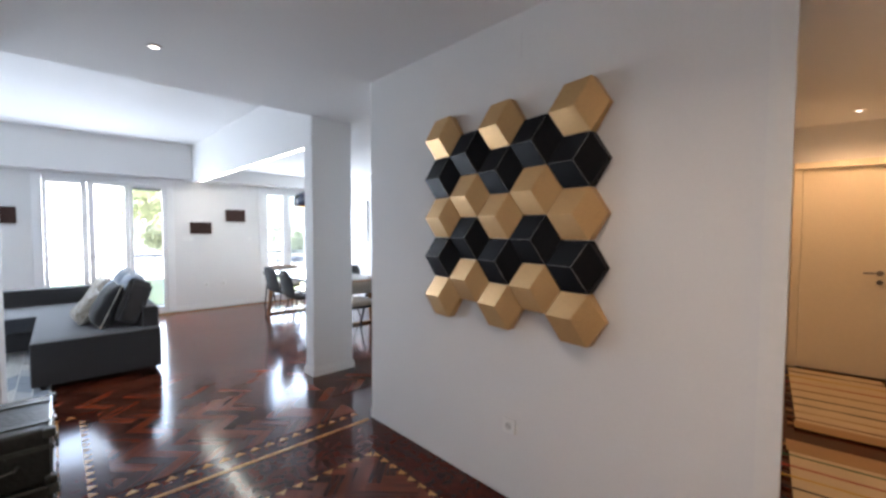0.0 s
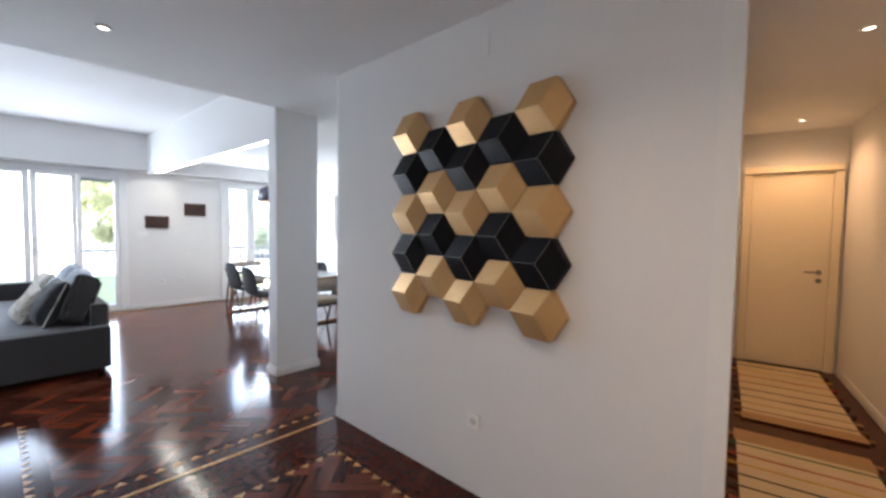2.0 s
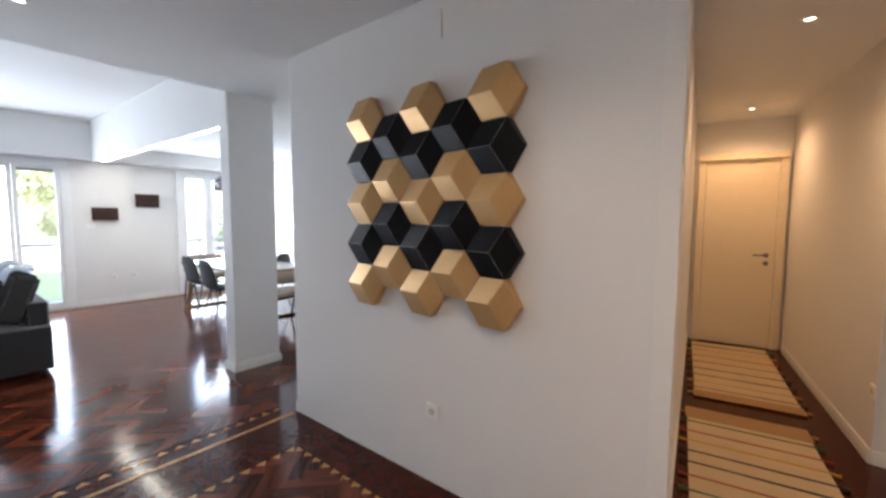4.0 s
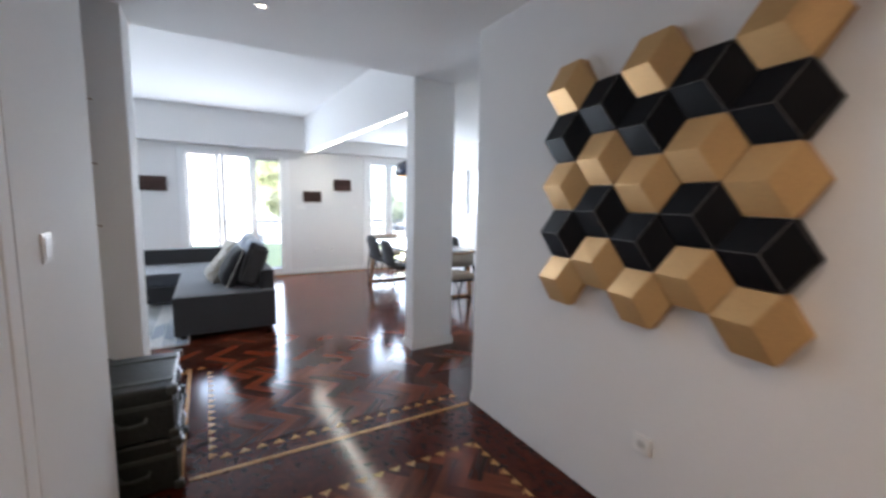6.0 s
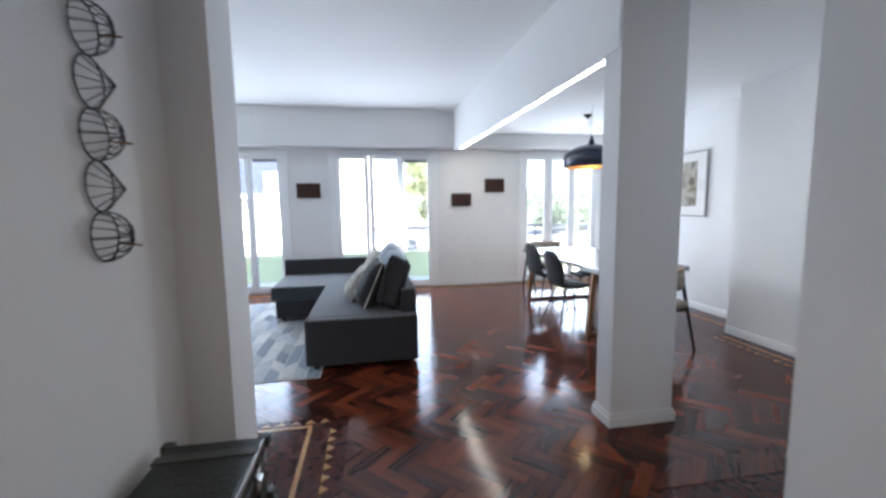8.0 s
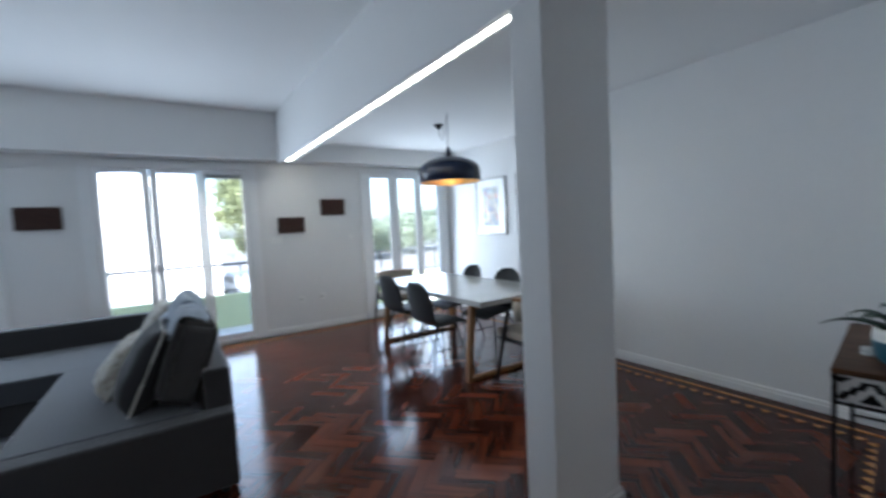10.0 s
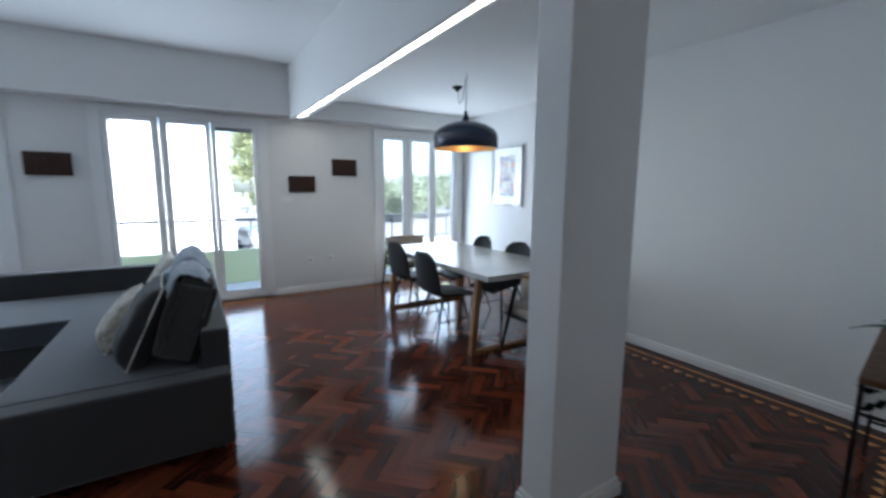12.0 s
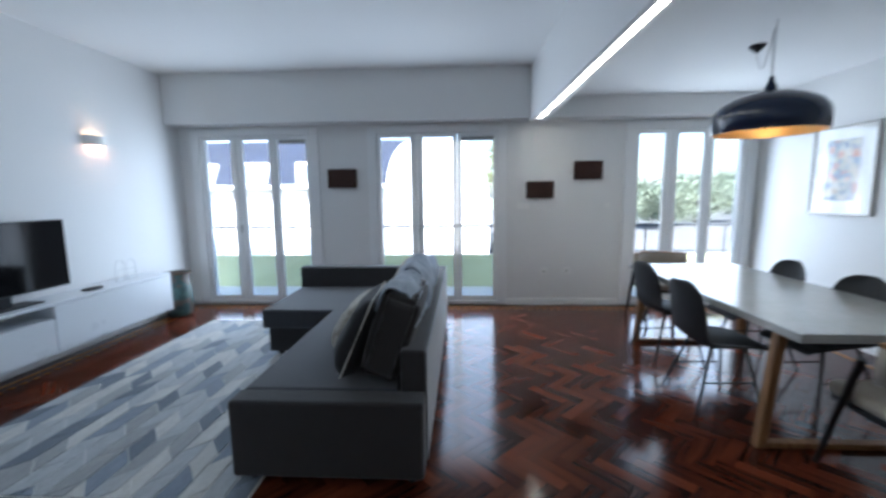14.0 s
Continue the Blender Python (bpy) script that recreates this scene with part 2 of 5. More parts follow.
CARDARK = surface("dark car glass and tyre", (0.02, 0.02, 0.022), 0.3, vary=0.1)
JUTE = surface("cream cotton rug weave", (0.56, 0.44, 0.27), 0.95, vary=0.14, grain=160, stain=6, bump=0.5)
JUTE_TAN = surface("tan rug weave", (0.36, 0.22, 0.1), 0.95, vary=0.2, grain=160, stain=6, bump=0.5)
STRIPES = [surface(f"{n} rug stripe", c, 0.95, vary=0.2, grain=160, bump=0.4) for n, c in (("green", (0.03, 0.1, 0.04)), ("red", (0.3, 0.05, 0.03)), ("yellow", (0.5, 0.3, 0.05)), ("black", (0.02, 0.02, 0.025)), ("brown", (0.15, 0.07, 0.03)))]
HIDE = [surface(f"hide patch {n}", c, 0.75, vary=0.32, grain=60, stain=9, bump=0.3, stretch=(1, 3, 1), sheen=0.3) for n, c in (("ivory", (0.5, 0.5, 0.47)), ("silver", (0.36, 0.38, 0.39)), ("stone", (0.27, 0.28, 0.28)), ("slate", (0.08, 0.105, 0.14)), ("blue grey", (0.17, 0.21, 0.26)))]
HIDE_BASE = surface("rug backing", (0.68, 0.68, 0.65), 0.9)
WIRE = surface("black wire", (0.02, 0.02, 0.02), 0.5, metal=0.5)
BULB = glow("warm lamp glow", (1.0, 0.72, 0.4), 1.6)
LED = glow("white led strip", (1.0, 0.92, 0.76), 2.0)
SPOTGLOW = glow("spot lens", (1.0, 0.85, 0.62), 0.5)
GLASS = clear_glass("window glass")
PICGLASS = clear_glass("picture glass")
WHITE_SPEC = surface("white stencil paint", (0.66, 0.64, 0.6), 0.7, vary=0.08)


# ---------------------------------------------------------------- mesh helpers
def mesh_of(bm, name, smooth=False):
    me = bpy.data.meshes.new(name)
    bmesh.ops.recalc_face_normals(bm, faces=bm.faces)
    bm.to_mesh(me)
    bm.free()
    if smooth:
        me.shade_smooth()
    return me


def part(name, bm, material, parent=None, label="", smooth=False):
    ob = new(name, mesh_of(bm, name, smooth))
    ob.data.materials.append(material)
    ob.parent = parent
    if label:
        tagged(ob, label)
    return ob


def thing(name, m, label, category, group="", kind=""):
    ob = new(name)
    ob.empty_display_size = 0.1
    ob.matrix_world = m
    return tagged(ob, label, category, group, kind)


def solid(name, bm, material, label, category="", kind="structure", smooth=False):
    return tagged(part(name, bm, material, smooth=smooth), label, category, "", kind)


def box(x0, x1, y0, y1, z0, z1, bevel=0.0, seg=2, bm=None):
    bm2 = bmesh.new()
    bmesh.ops.create_cube(bm2, size=1)
    bmesh.ops.scale(bm2, vec=(x1 - x0, y1 - y0, z1 - z0), verts=bm2.verts)
    bmesh.ops.translate(bm2, vec=((x0 + x1) / 2, (y0 + y1) / 2, (z0 + z1) / 2), verts=bm2.verts)
    if bevel:
        bmesh.ops.bevel(bm2, geom=bm2.edges[:], offset=bevel, segments=seg, profile=0.5, affect="EDGES")
    return merge(bm, bm2)


def merge(bm, bm2):
    if bm is None:
        return bm2
    me = bpy.data.meshes.new("joining")
    bm2.to_mesh(me)
    bm2.free()
    bm.from_mesh(me)
    bpy.data.meshes.remove(me)
    return bm


def rod(a, b, r, r2=None, seg=10, bm=None):
    """A round bar from a to b."""
    a, b = Vector(a), Vector(b)
    bm2 = bmesh.new()
    bmesh.ops.create_cone(bm2, cap_ends=True, segments=seg, radius1=r, radius2=r if r2 is None else r2, depth=(b - a).length)
    bmesh.ops.transform(bm2, matrix=Matrix.Translation((a + b) / 2) @ (b - a).to_track_quat("Z", "Y").to_matrix().to_4x4(), verts=bm2.verts)
    return merge(bm, bm2)


def pipe(points, r, seg=8, bm=None, closed=False):
    """A bent bar through points."""
    bm2 = bmesh.new()
    pts = [Vector(p) for p in points]
    rings = []
    count = len(pts)
    for i, p in enumerate(pts):
        t = (pts[(i + 1) % count] - pts[i - 1]) if closed or 0 < i < count - 1 else (pts[1] - pts[0] if i == 0 else pts[-1] - pts[-2])
        q = t.to_track_quat("Z", "Y")
        rings.append([bm2.verts.new(p + q @ Vector((r * math.cos(k * math.tau / seg), r * math.sin(k * math.tau / seg), 0))) for k in range(seg)])
    for i in range(count if closed else count - 1):
        u, v = rings[i], rings[(i + 1) % count]
        for k in range(seg):
            bm2.faces.new((u[k], u[(k + 1) % seg], v[(k + 1) % seg], v[k]))
    if not closed:
        bm2.faces.new(rings[0][::-1]), bm2.faces.new(rings[-1])
    return merge(bm, bm2)


def lathe(profile, seg=40, bm=None):
    """Turn (radius, height) pairs about z."""
    bm2 = bmesh.new()
    rings = [[bm2.verts.new((r * math.cos(k * math.tau / seg), r * math.sin(k * math.tau / seg), z)) for k in range(seg)] for r, z in profile]
    for u, v in zip(rings, rings[1:]):
        for k in range(seg):
            bm2.faces.new((u[k], u[(k + 1) % seg], v[(k + 1) % seg], v[k]))
    return merge(bm, bm2)


def prism(points, z0, z1, bm=None):
    bm2 = bmesh.new()
    lo, hi = [bm2.verts.new((x, y, z0)) for x, y in points], [bm2.verts.new((x, y, z1)) for x, y in points]
    bm2.faces.new(lo[::-1]), bm2.faces.new(hi)
    for i in range(len(points)):
        j = (i + 1) % len(points)
        bm2.faces.new((lo[i], lo[j], hi[j], hi[i]))
    return merge(bm, bm2)


def cushion(w, h, t, sag=0.0, n=16, puff=0.55):
    """A soft pillow of width w (x), height h (z), thickness t (y), standing on its lower edge at the origin."""
    bm2 = bmesh.new()
    sides = []
    for s in (-1, 1):
        grid = []
        for i in range(n + 1):
            row = []
            for j in range(n + 1):
                u, v = 2 * i / n - 1, 2 * j / n - 1
                e = max(0.0, (1 - u ** 4)) ** puff * max(0.0, (1 - v ** 4)) ** puff
                pinch = 1 - 0.07 * (u * u) * (v * v)
                x = u * w / 2 * (1 - 0.06 * (1 - v * v)) * pinch
                z = h / 2 + v * h / 2 * (1 - 0.06 * (1 - u * u)) * pinch - sag * (1 - u * u) * (v > 0) * v
                wrinkle = 0.012 * noise.noise((u * 3.1 + w * 9, v * 2.7, s * 2.0 + t * 30))
                y = s * (t / 2 * e * (1 - 0.25 * v) + 0.004) + wrinkle * e
                row.append(bm2.verts.new((x, y, z)))
            grid.append(row)
        for i in range(n):
            for j in range(n):
                q = (grid[i][j], grid[i + 1][j], grid[i + 1][j + 1], grid[i][j + 1])
                bm2.faces.new(q if s < 0 else q[::-1])
        sides.append(grid)
    a, b2 = sides
    rim = [(i, 0) for i in range(n)] + [(n, j) for j in range(n)] + [(i, n) for i in range(n, 0, -1)] + [(0, j) for j in range(n, 0, -1)]
    for k in range(len(rim)):
        (i, j), (i2, j2) = rim[k], rim[(k + 1) % len(rim)]
        bm2.faces.new((a[i][j], b2[i][j], b2[i2][j2], a[i2][j2]))
    return bm2, [a[i][j].co.lerp(b2[i][j].co, 0.5) for i, j in rim]


# ---------------------------------------------------------------- the large structure
LOW, HIGH = 2.585, 2.94          # hall and dining ceiling, living room ceiling
WX = -8.26                      # inner face of the window wall
TVY = -2.55                     # inner face of the wall behind the television
WINDOWS = [("window_1", -2.33, -0.76), ("window_2", 0.0, 1.66), ("window_3", 3.24, 4.7)]
WTOP = 2.295

floor = solid("floor", box(-8.3, 2.6, -2.6, 7.0, -0.2, -0.004), BORDER, "dark red polished parquet floor with pale inlaid borders", "floor")

# window wall with three door-high openings
bm = None
edges = [-2.75] + [v for _, a, b in WINDOWS for v in (a, b)] + [5.0]
for a, b in zip(edges[0::2], edges[1::2]):
    bm = box(WX - 0.25, WX, a, b, 0, HIGH, bm=bm)
for _, a, b in WINDOWS:
    bm = box(WX - 0.25, WX, a, b, WTOP, HIGH, bm=bm)
    bm = box(WX - 0.25, WX, a, b, -0.2, 0.02, bm=bm)
solid("wall_west", bm, WALL, "white painted wall with three tall glazed doors", "wall")
solid("wall_south", box(WX, -3.5, TVY - 0.2, TVY, 0, HIGH), WALL, "white painted wall behind the television", "wall")
solid("wall_dining", box(WX, -4.98, 4.79, 5.0, 0, LOW), WALL, "white painted dining wall with framed prints", "wall")
solid("wall_north", prism([(-4.98, 4.33), (-2.6, 4.33), (-2.6, 4.9), (-4.98, 4.9)], 0, LOW), WALL, "plain white painted wall", "wall")
# block between dining corner and corridor; its short side turns slightly
solid("wall_feature", prism([(-2.37, 1.967), (0.085, 1.967), (-0.38, 6.1), (-0.6, 6.1), (-0.3, 4.9), (-2.69, 4.9), (-2.69, 4.33)], 0, LOW), WALL, "white painted wall carrying the hexagon wall sculpture", "wall")
solid("column", box(-3.69, -3.515, 2.04, 2.475, 0, LOW, 0.004), WALL, "white painted rectangular column", "column")
# hall side wall, niche and pier
bm = box(-2.155, -1.336, -0.4, -0.048, 0, LOW)
solid("wall_hall", box(-1.336, 2.4, -0.4, -0.08, 0, LOW, bm=bm), WALL, "pale grey painted hall wall", "wall")
solid("wall_niche", box(-3.2, -2.155, -0.4, -0.25, 0, LOW), WALL, "white painted niche wall above the trunks", "wall")
solid("pier", prism([(-3.52, -2.75), (-3.2, -2.75), (-3.2, -0.055), (-3.52, -0.055)], 0, LOW), WALL, "white painted wall pier at the living room opening", "wall")
# corridor and hall closing walls
solid("wall_corridor", prism([(0.9, 3.75), (0.52, 6.24), (0.8, 6.24), (1.1, 3.95), (2.4, 3.95), (2.4, 3.75)], 0, LOW), WALL, "cream lit corridor wall", "wall")
solid("wall_corridor_end", prism([(-0.6, 6.02), (0.8, 6.2), (0.8, 6.4), (-0.6, 6.22)], 0, LOW), WALL, "cream lit corridor end wall", "wall")
solid("wall_east", box(2.4, 2.6, -0.4, 3.95, 0, LOW), WALL, "plain white hall wall", "wall")
# ceilings
solid("ceiling_living", box(-8.5, -3.53, -2.75, 2.045, HIGH, HIGH + 0.15), CEIL, "white painted living room ceiling", "ceiling")
solid("ceiling_hall", prism([(-3.53, -2.75), (2.6, -2.75), (2.6, 7.0), (-3.53, 7.0)], LOW, HIGH + 0.15), CEIL, "white painted lower ceiling", "ceiling")
solid("ceiling_dining", box(-8.5, -3.53, 2.17, 5.0, LOW, HIGH + 0.15), CEIL, "white painted dining ceiling", "ceiling")
bm = prism([(-8.05, 1.96), (-3.53, 2.036), (-3.53, 2.07), (-8.05, 2.01)], 2.305, HIGH + 0.15)
bm = prism([(-8.05, 2.01), (-3.53, 2.07), (-3.53, 2.15), (-8.05, 2.09)], 2.36, HIGH + 0.15, bm=bm)
bm = prism([(-8.05, 2.09), (-3.53, 2.15), (-3.53, 2.17), (-8.05, 2.17)], 2.33, HIGH + 0.15, bm=bm)
solid("ceiling_beam", bm, CEIL, "white boxed ceiling beam with a recessed light slot", "beam")
solid("bulkhead", box(WX, -8.0, TVY, 4.79, 2.35, HIGH + 0.01), CEIL, "white boxed bulkhead above the windows", "bulkhead")
led = tagged(part("led_strip", prism([(-7.9, 2.022), (-3.7, 2.079), (-3.7, 2.136), (-7.9, 2.079)], 2.322, 2.358), LED), "long glowing white strip light set in the ceiling beam", "light strip")


def skirting(name, a, b, side, h=0.085, t=0.014):
    """A moulded skirting board from a to b, standing off the wall to its left (side 1) or right (-1)."""
    a, b = Vector((*a, 0)), Vector((*b, 0))
    along = (b - a).normalized()
    out = Vector((-along.y, along.x, 0)) * side
    prof = [(0, 0), (t, 0), (t, h * 0.62), (t * 0.75, h * 0.68), (t * 0.75, h * 0.9), (t * 0.35, h), (0, h)]
    bm = bmesh.new()
    rings = [[bm.verts.new(p + out * (d + 0.001) + Vector((0, 0, z))) for d, z in prof] for p in (a, b)]
    for k in range(len(prof)):
        j = (k + 1) % len(prof)
        bm.faces.new((rings[0][k], rings[0][j], rings[1][j], rings[1][k]))
    bm.faces.new(rings[0]), bm.faces.new(rings[1][::-1])
    return solid(name, bm, TRIM, "white moulded skirting board", "skirting")


for i, (a, b, s) in enumerate([((WX, -2.55), (WX, -2.45), -1), ((WX, -0.69), (WX, -0.07), -1), ((WX, 1.73), (WX, 3.17), -1), ((WX, TVY), (-3.52, TVY), 1),
                               ((WX, 4.79), (-4.98, 4.79), -1), ((-4.98, 4.79), (-4.98, 4.33), -1), ((-4.98, 4.33), (-2.69, 4.33), -1), ((-2.69, 4.33), (-2.37, 1.967), -1),
                               ((0.9, 3.75), (0.54, 6.1), 1), ((2.4, 3.75), (0.9, 3.75), 1), ((0.085, 1.967), (-0.38, 6.1), -1), ((-3.2, -0.25), (-3.2, -0.055), -1), ((-3.2, -0.25), (-2.155, -0.25), 1), ((-3.52, -0.055), (-3.2, -0.055), 1)]):
    skirting(f"baseboard_{i + 1}", a, b, s)
bm = box(-3.708, -3.497, 2.022, 2.493, 0, 0.06, 0.003)
bm = box(-3.7, -3.505, 2.03, 2.485, 0.06, 0.085, 0.004, bm=bm)
solid("baseboard_column", bm, TRIM, "white moulded skirting round the column", "skirting")
# white casing where the feature wall meets the corridor
solid("trim_corridor", prism([(0.03, 1.955), (0.1, 1.955), (0.085, 2.12), (0.07, 2.12)], 0, LOW - 0.002), TRIM, "white painted corner trim of the corridor opening", "trim")


def glazed_door(name, y0, y1):
    """Three tall panes in a white plastic frame, a roller shutter slit above the last pane."""
    root = thing(name, pose(WX, 0, 0), "tall white three-pane glazed balcony door, closed", "window", kind="structure")
    d0, d1 = -0.06, 0.03
    bm = box(d0, d1, y0 - 0.06, y0 + 0.055, 0.02, WTOP + 0.02, 0.006)
    bm = box(d0, d1, y1 - 0.055, y1 + 0.06, 0.02, WTOP + 0.02, 0.006, bm=bm)
    bm = box(d0, d1, y0 + 0.055, y1 - 0.055, WTOP - 0.065, WTOP + 0.02, 0.006, bm=bm)
    bm = box(d0, d1, y0 + 0.055, y1 - 0.055, 0.02, 0.06, 0.006, bm=bm)
    part("window_frame", bm, PVC, root)
    w = (y1 - y0 - 0.11) / 3
    for k in range(3):
        a, b = y0 + 0.055 + k * w, y0 + 0.055 + (k + 1) * w
        s, e = (0.08 if k == 1 else 0.055), (0.08 if k == 0 else 0.055)
        bm = box(-0.045, 0.018, a + 0.003, a + s, 0.062, WTOP - 0.067, 0.006)
        bm = box(-0.045, 0.018, b - e, b - 0.003, 0.062, WTOP - 0.067, 0.006, bm=bm)
        bm = box(-0.045, 0.018, a + s, b - e, WTOP - 0.067 - 0.05, WTOP - 0.067, 0.006, bm=bm)
        bm = box(-0.045, 0.018, a + s, b - e, 0.062, 0.125, 0.006, bm=bm)
        sash = part("sash", bm, PVC, root)
        pane = part("pane", box(-0.02, -0.012, a + s - 0.01, b - e + 0.01, 0.115, WTOP - 0.107), GLASS, sash)
        pane.visible_shadow = False
        if k == 2:
            part("roller_shutter", box(-0.1, -0.05, a + s, b - e, WTOP - 0.16, WTOP - 0.09, 0.004), SHUTTER, root, "grey roller shutter edge")
        if k == 1:
            h = rod((0.018, a + 0.028, 1.07), (0.055, a + 0.028, 1.07), 0.008)
            h = box(0.045, 0.06, a + 0.018, a + 0.038, 0.97, 1.08, 0.004, bm=h)
            part("handle", h, CHROME, sash, "small steel lever handle")
    return root


for nm, a, b in WINDOWS:
    glazed_door(nm, a, b)
    # the sky's light through the opening
    eye = Vector((WX + 0.12, (a + b) / 2, 1.18))
    lamp("window_daylight", "AREA", look(eye, eye + Vector((1, 0, -0.07))), 5.4, (0.86, 0.93, 1.0), (b - a - 0.2, 2.0))


# corridor door
def corridor_door():
    root = thing("door_1", pose(-0.25, 6.055, 0, 0, 0, 7.3), "closed cream painted flush door with a lever handle", "door", kind="structure")
    bm = box(-0.075, 0, -0.05, 0.02, 0, 2.13, 0.006)
    bm = box(0.68, 0.755, -0.05, 0.02, 0, 2.13, 0.006, bm=bm)
    bm = box(-0.075, 0.755, -0.075, 0.02, 2.13, 2.2, 0.006, bm=bm)
    part("door_frame", bm, DOORP, root)
    leaf = part("door_leaf", box(0.003, 0.677, -0.03, 0.01, 0.008, 2.127, 0.004), DOORP, root)
    h = rod((0.6, -0.03, 1.06), (0.6, -0.075, 1.06), 0.009)
    h = rod((0.6, -0.07, 1.06), (0.48, -0.07, 1.06), 0.009, bm=h)
    h = rod((0.6, -0.03, 1.06), (0.6, -0.038, 1.06), 0.025, seg=20, bm=h)
    part("door_handle", h, HANDLE, leaf, "steel lever handle")
    e = bmesh.new()
    bmesh.ops.create_cone(e, cap_ends=True, segments=20, radius1=0.024, radius2=0.024, depth=0.012)
    bmesh.ops.transform(e, matrix=pose(0.6, -0.037, 0.97, 90), verts=e.verts)
    part("keyhole_plate", e, HANDLE, leaf)


corridor_door()


def spot(x, y, power, warm, soft=0.05, cone=150):
    root = thing("ceiling_spot", pose(x, y, LOW), "small round recessed ceiling spotlight, lit", "spotlight", "ceiling spots")
    part("trim_ring", lathe([(0.024, -0.004), (0.026, -0.007), (0.04, -0.005), (0.042, 0.0)], 28), TRIM, root, smooth=True)
    bm = bmesh.new()
    bmesh.ops.create_circle(bm, cap_ends=True, segments=24, radius=0.025)
    bmesh.ops.translate(bm, vec=(0, 0, -0.003), verts=bm.verts)
    part("lens", bm, SPOTGLOW, root)
    lamp("spot_light", "SPOT", pose(x, y, LOW - 0.02), power, warm, soft, cone)


WARM = (1.0, 0.56, 0.26)
spot(-2.77, 0.67, 1.3, (1.0, 0.68, 0.3), 0.5, 136)
# the next two are unseen, added to brighten the hexagon wall and hall
spot(-0.37, 1.0, 3.1, (1.0, 0.75, 0.54), 0.2, 140)
spot(1.6, 0.32, 10.0, (1.0, 0.75, 0.54), 0.2, 172)
spot(0.47, 3.44, 3.1, WARM)
spot(0.16, 5.6, 3.1, WARM)

# ---------------------------------------------------------------- outdoors
solid("ground", box(-120, -8.6, -80, 80, -2.4, -2.2), STREET, "grey asphalt street below the balcony", "ground")
solid("balcony_floor", box(-9.5, WX - 0.25, -4, 6, -0.2, -0.01), TILE_OUT, "pale balcony floor", "balcony")
solid("balcony_parapet", box(-9.5, -9.38, -4, 6, -0.01, 0.5, 0.01), GREEN, "pale green rendered balcony parapet", "parapet")


def railing():
    root = thing("balcony_railing", pose(-9.44, 0, 0.5), "dark grey metal balcony railing on the parapet", "railing")
    part("top_rail", box(-0.022, 0.022, -4, 6, 0.44, 0.478, 0.004), RAIL, root)
    part("lower_rail", box(-0.012, 0.012, -4, 6, 0.05, 0.065), RAIL, root)
    post = part("post", box(-0.009, 0.009, -0.009, 0.009, 0, 0.44), RAIL, root)
    for k in range(-19, 30):
        if k % 2 == 0:
            p = post.copy()
            scene.collection.objects.link(p)
            p.location = (0, 0.2 * k, 0)
    post.location = (0, -3.95, 0)


railing()


def opposite_building():
    root = thing("apartment_building", pose(-24, 0, -4), "white rendered building with a steep blue slate roof", "building")
    part("wall", box(-10, 0, -20, -1.0, 0, 6.0), FACADE, root)
    bm = bmesh.new()
    pts = [(0.25, 6.0), (-1.1, 8.4), (-10, 8.7), (-10, 6.0)]
    a, b = [bm.verts.new((x, -20, z)) for x, z in pts], [bm.verts.new((x, -1.4, z)) for x, z in pts]
    bm.faces.new(a), bm.faces.new(b[::-1])
    for i in range(4):
        bm.faces.new((a[i], a[(i + 1) % 4], b[(i + 1) % 4], b[i]))
    part("roof", bm, SLATE, root)
    # rounded white gable end
    prof = [(-2.7, 0), (2.45, 0), (2.45, 4.6)] + [(2.45 - 1.35 * (1 - math.cos(t)), 4.6 + 3.5 * math.sin(t)) for t in [k / 10 * math.pi / 2 for k in range(1, 11)]] + [(-1.5 - 1.2 * math.sin(t), 8.1 - 2.6 * (1 - math.cos(t))) for t in [k / 10 * math.pi / 2 for k in range(0, 11)]]
    bm = bmesh.new()
    fr, bk = [bm.verts.new((0.6, y, z)) for y, z in prof], [bm.verts.new((-9, y, z)) for y, z in prof]
    bm.faces.new(fr), bm.faces.new(bk[::-1])
    for i in range(len(prof)):
        j = (i + 1) % len(prof)
        bm.faces.new((fr[i], fr[j], bk[j], bk[i]))
    part("gable", bm, FACADE, root)
    part("cornice", box(-0.2, 0.5, -20, -2.75, 5.85, 6.05, 0.05), FACADE, root)
    for y in (-12.4, -9.6, -6.8, -4.2):
        d = part("dormer", box(-1.5, 0.25, y - 0.6, y + 0.6, 6.05, 7.2, 0.03), FACADE, root)
        part("pane", box(0.25, 0.27, y - 0.42, y + 0.42, 6.2, 7.05), GLASS_FAR, d)
        w = part("window", box(-0.02, 0.06, y - 0.6, y + 0.6, 1.9, 3.4, 0.02), FACADE, root)
        part("pane", box(0.06, 0.075, y - 0.5, y + 0.5, 2.0, 3.3), GLASS_FAR, w)


opposite_building()


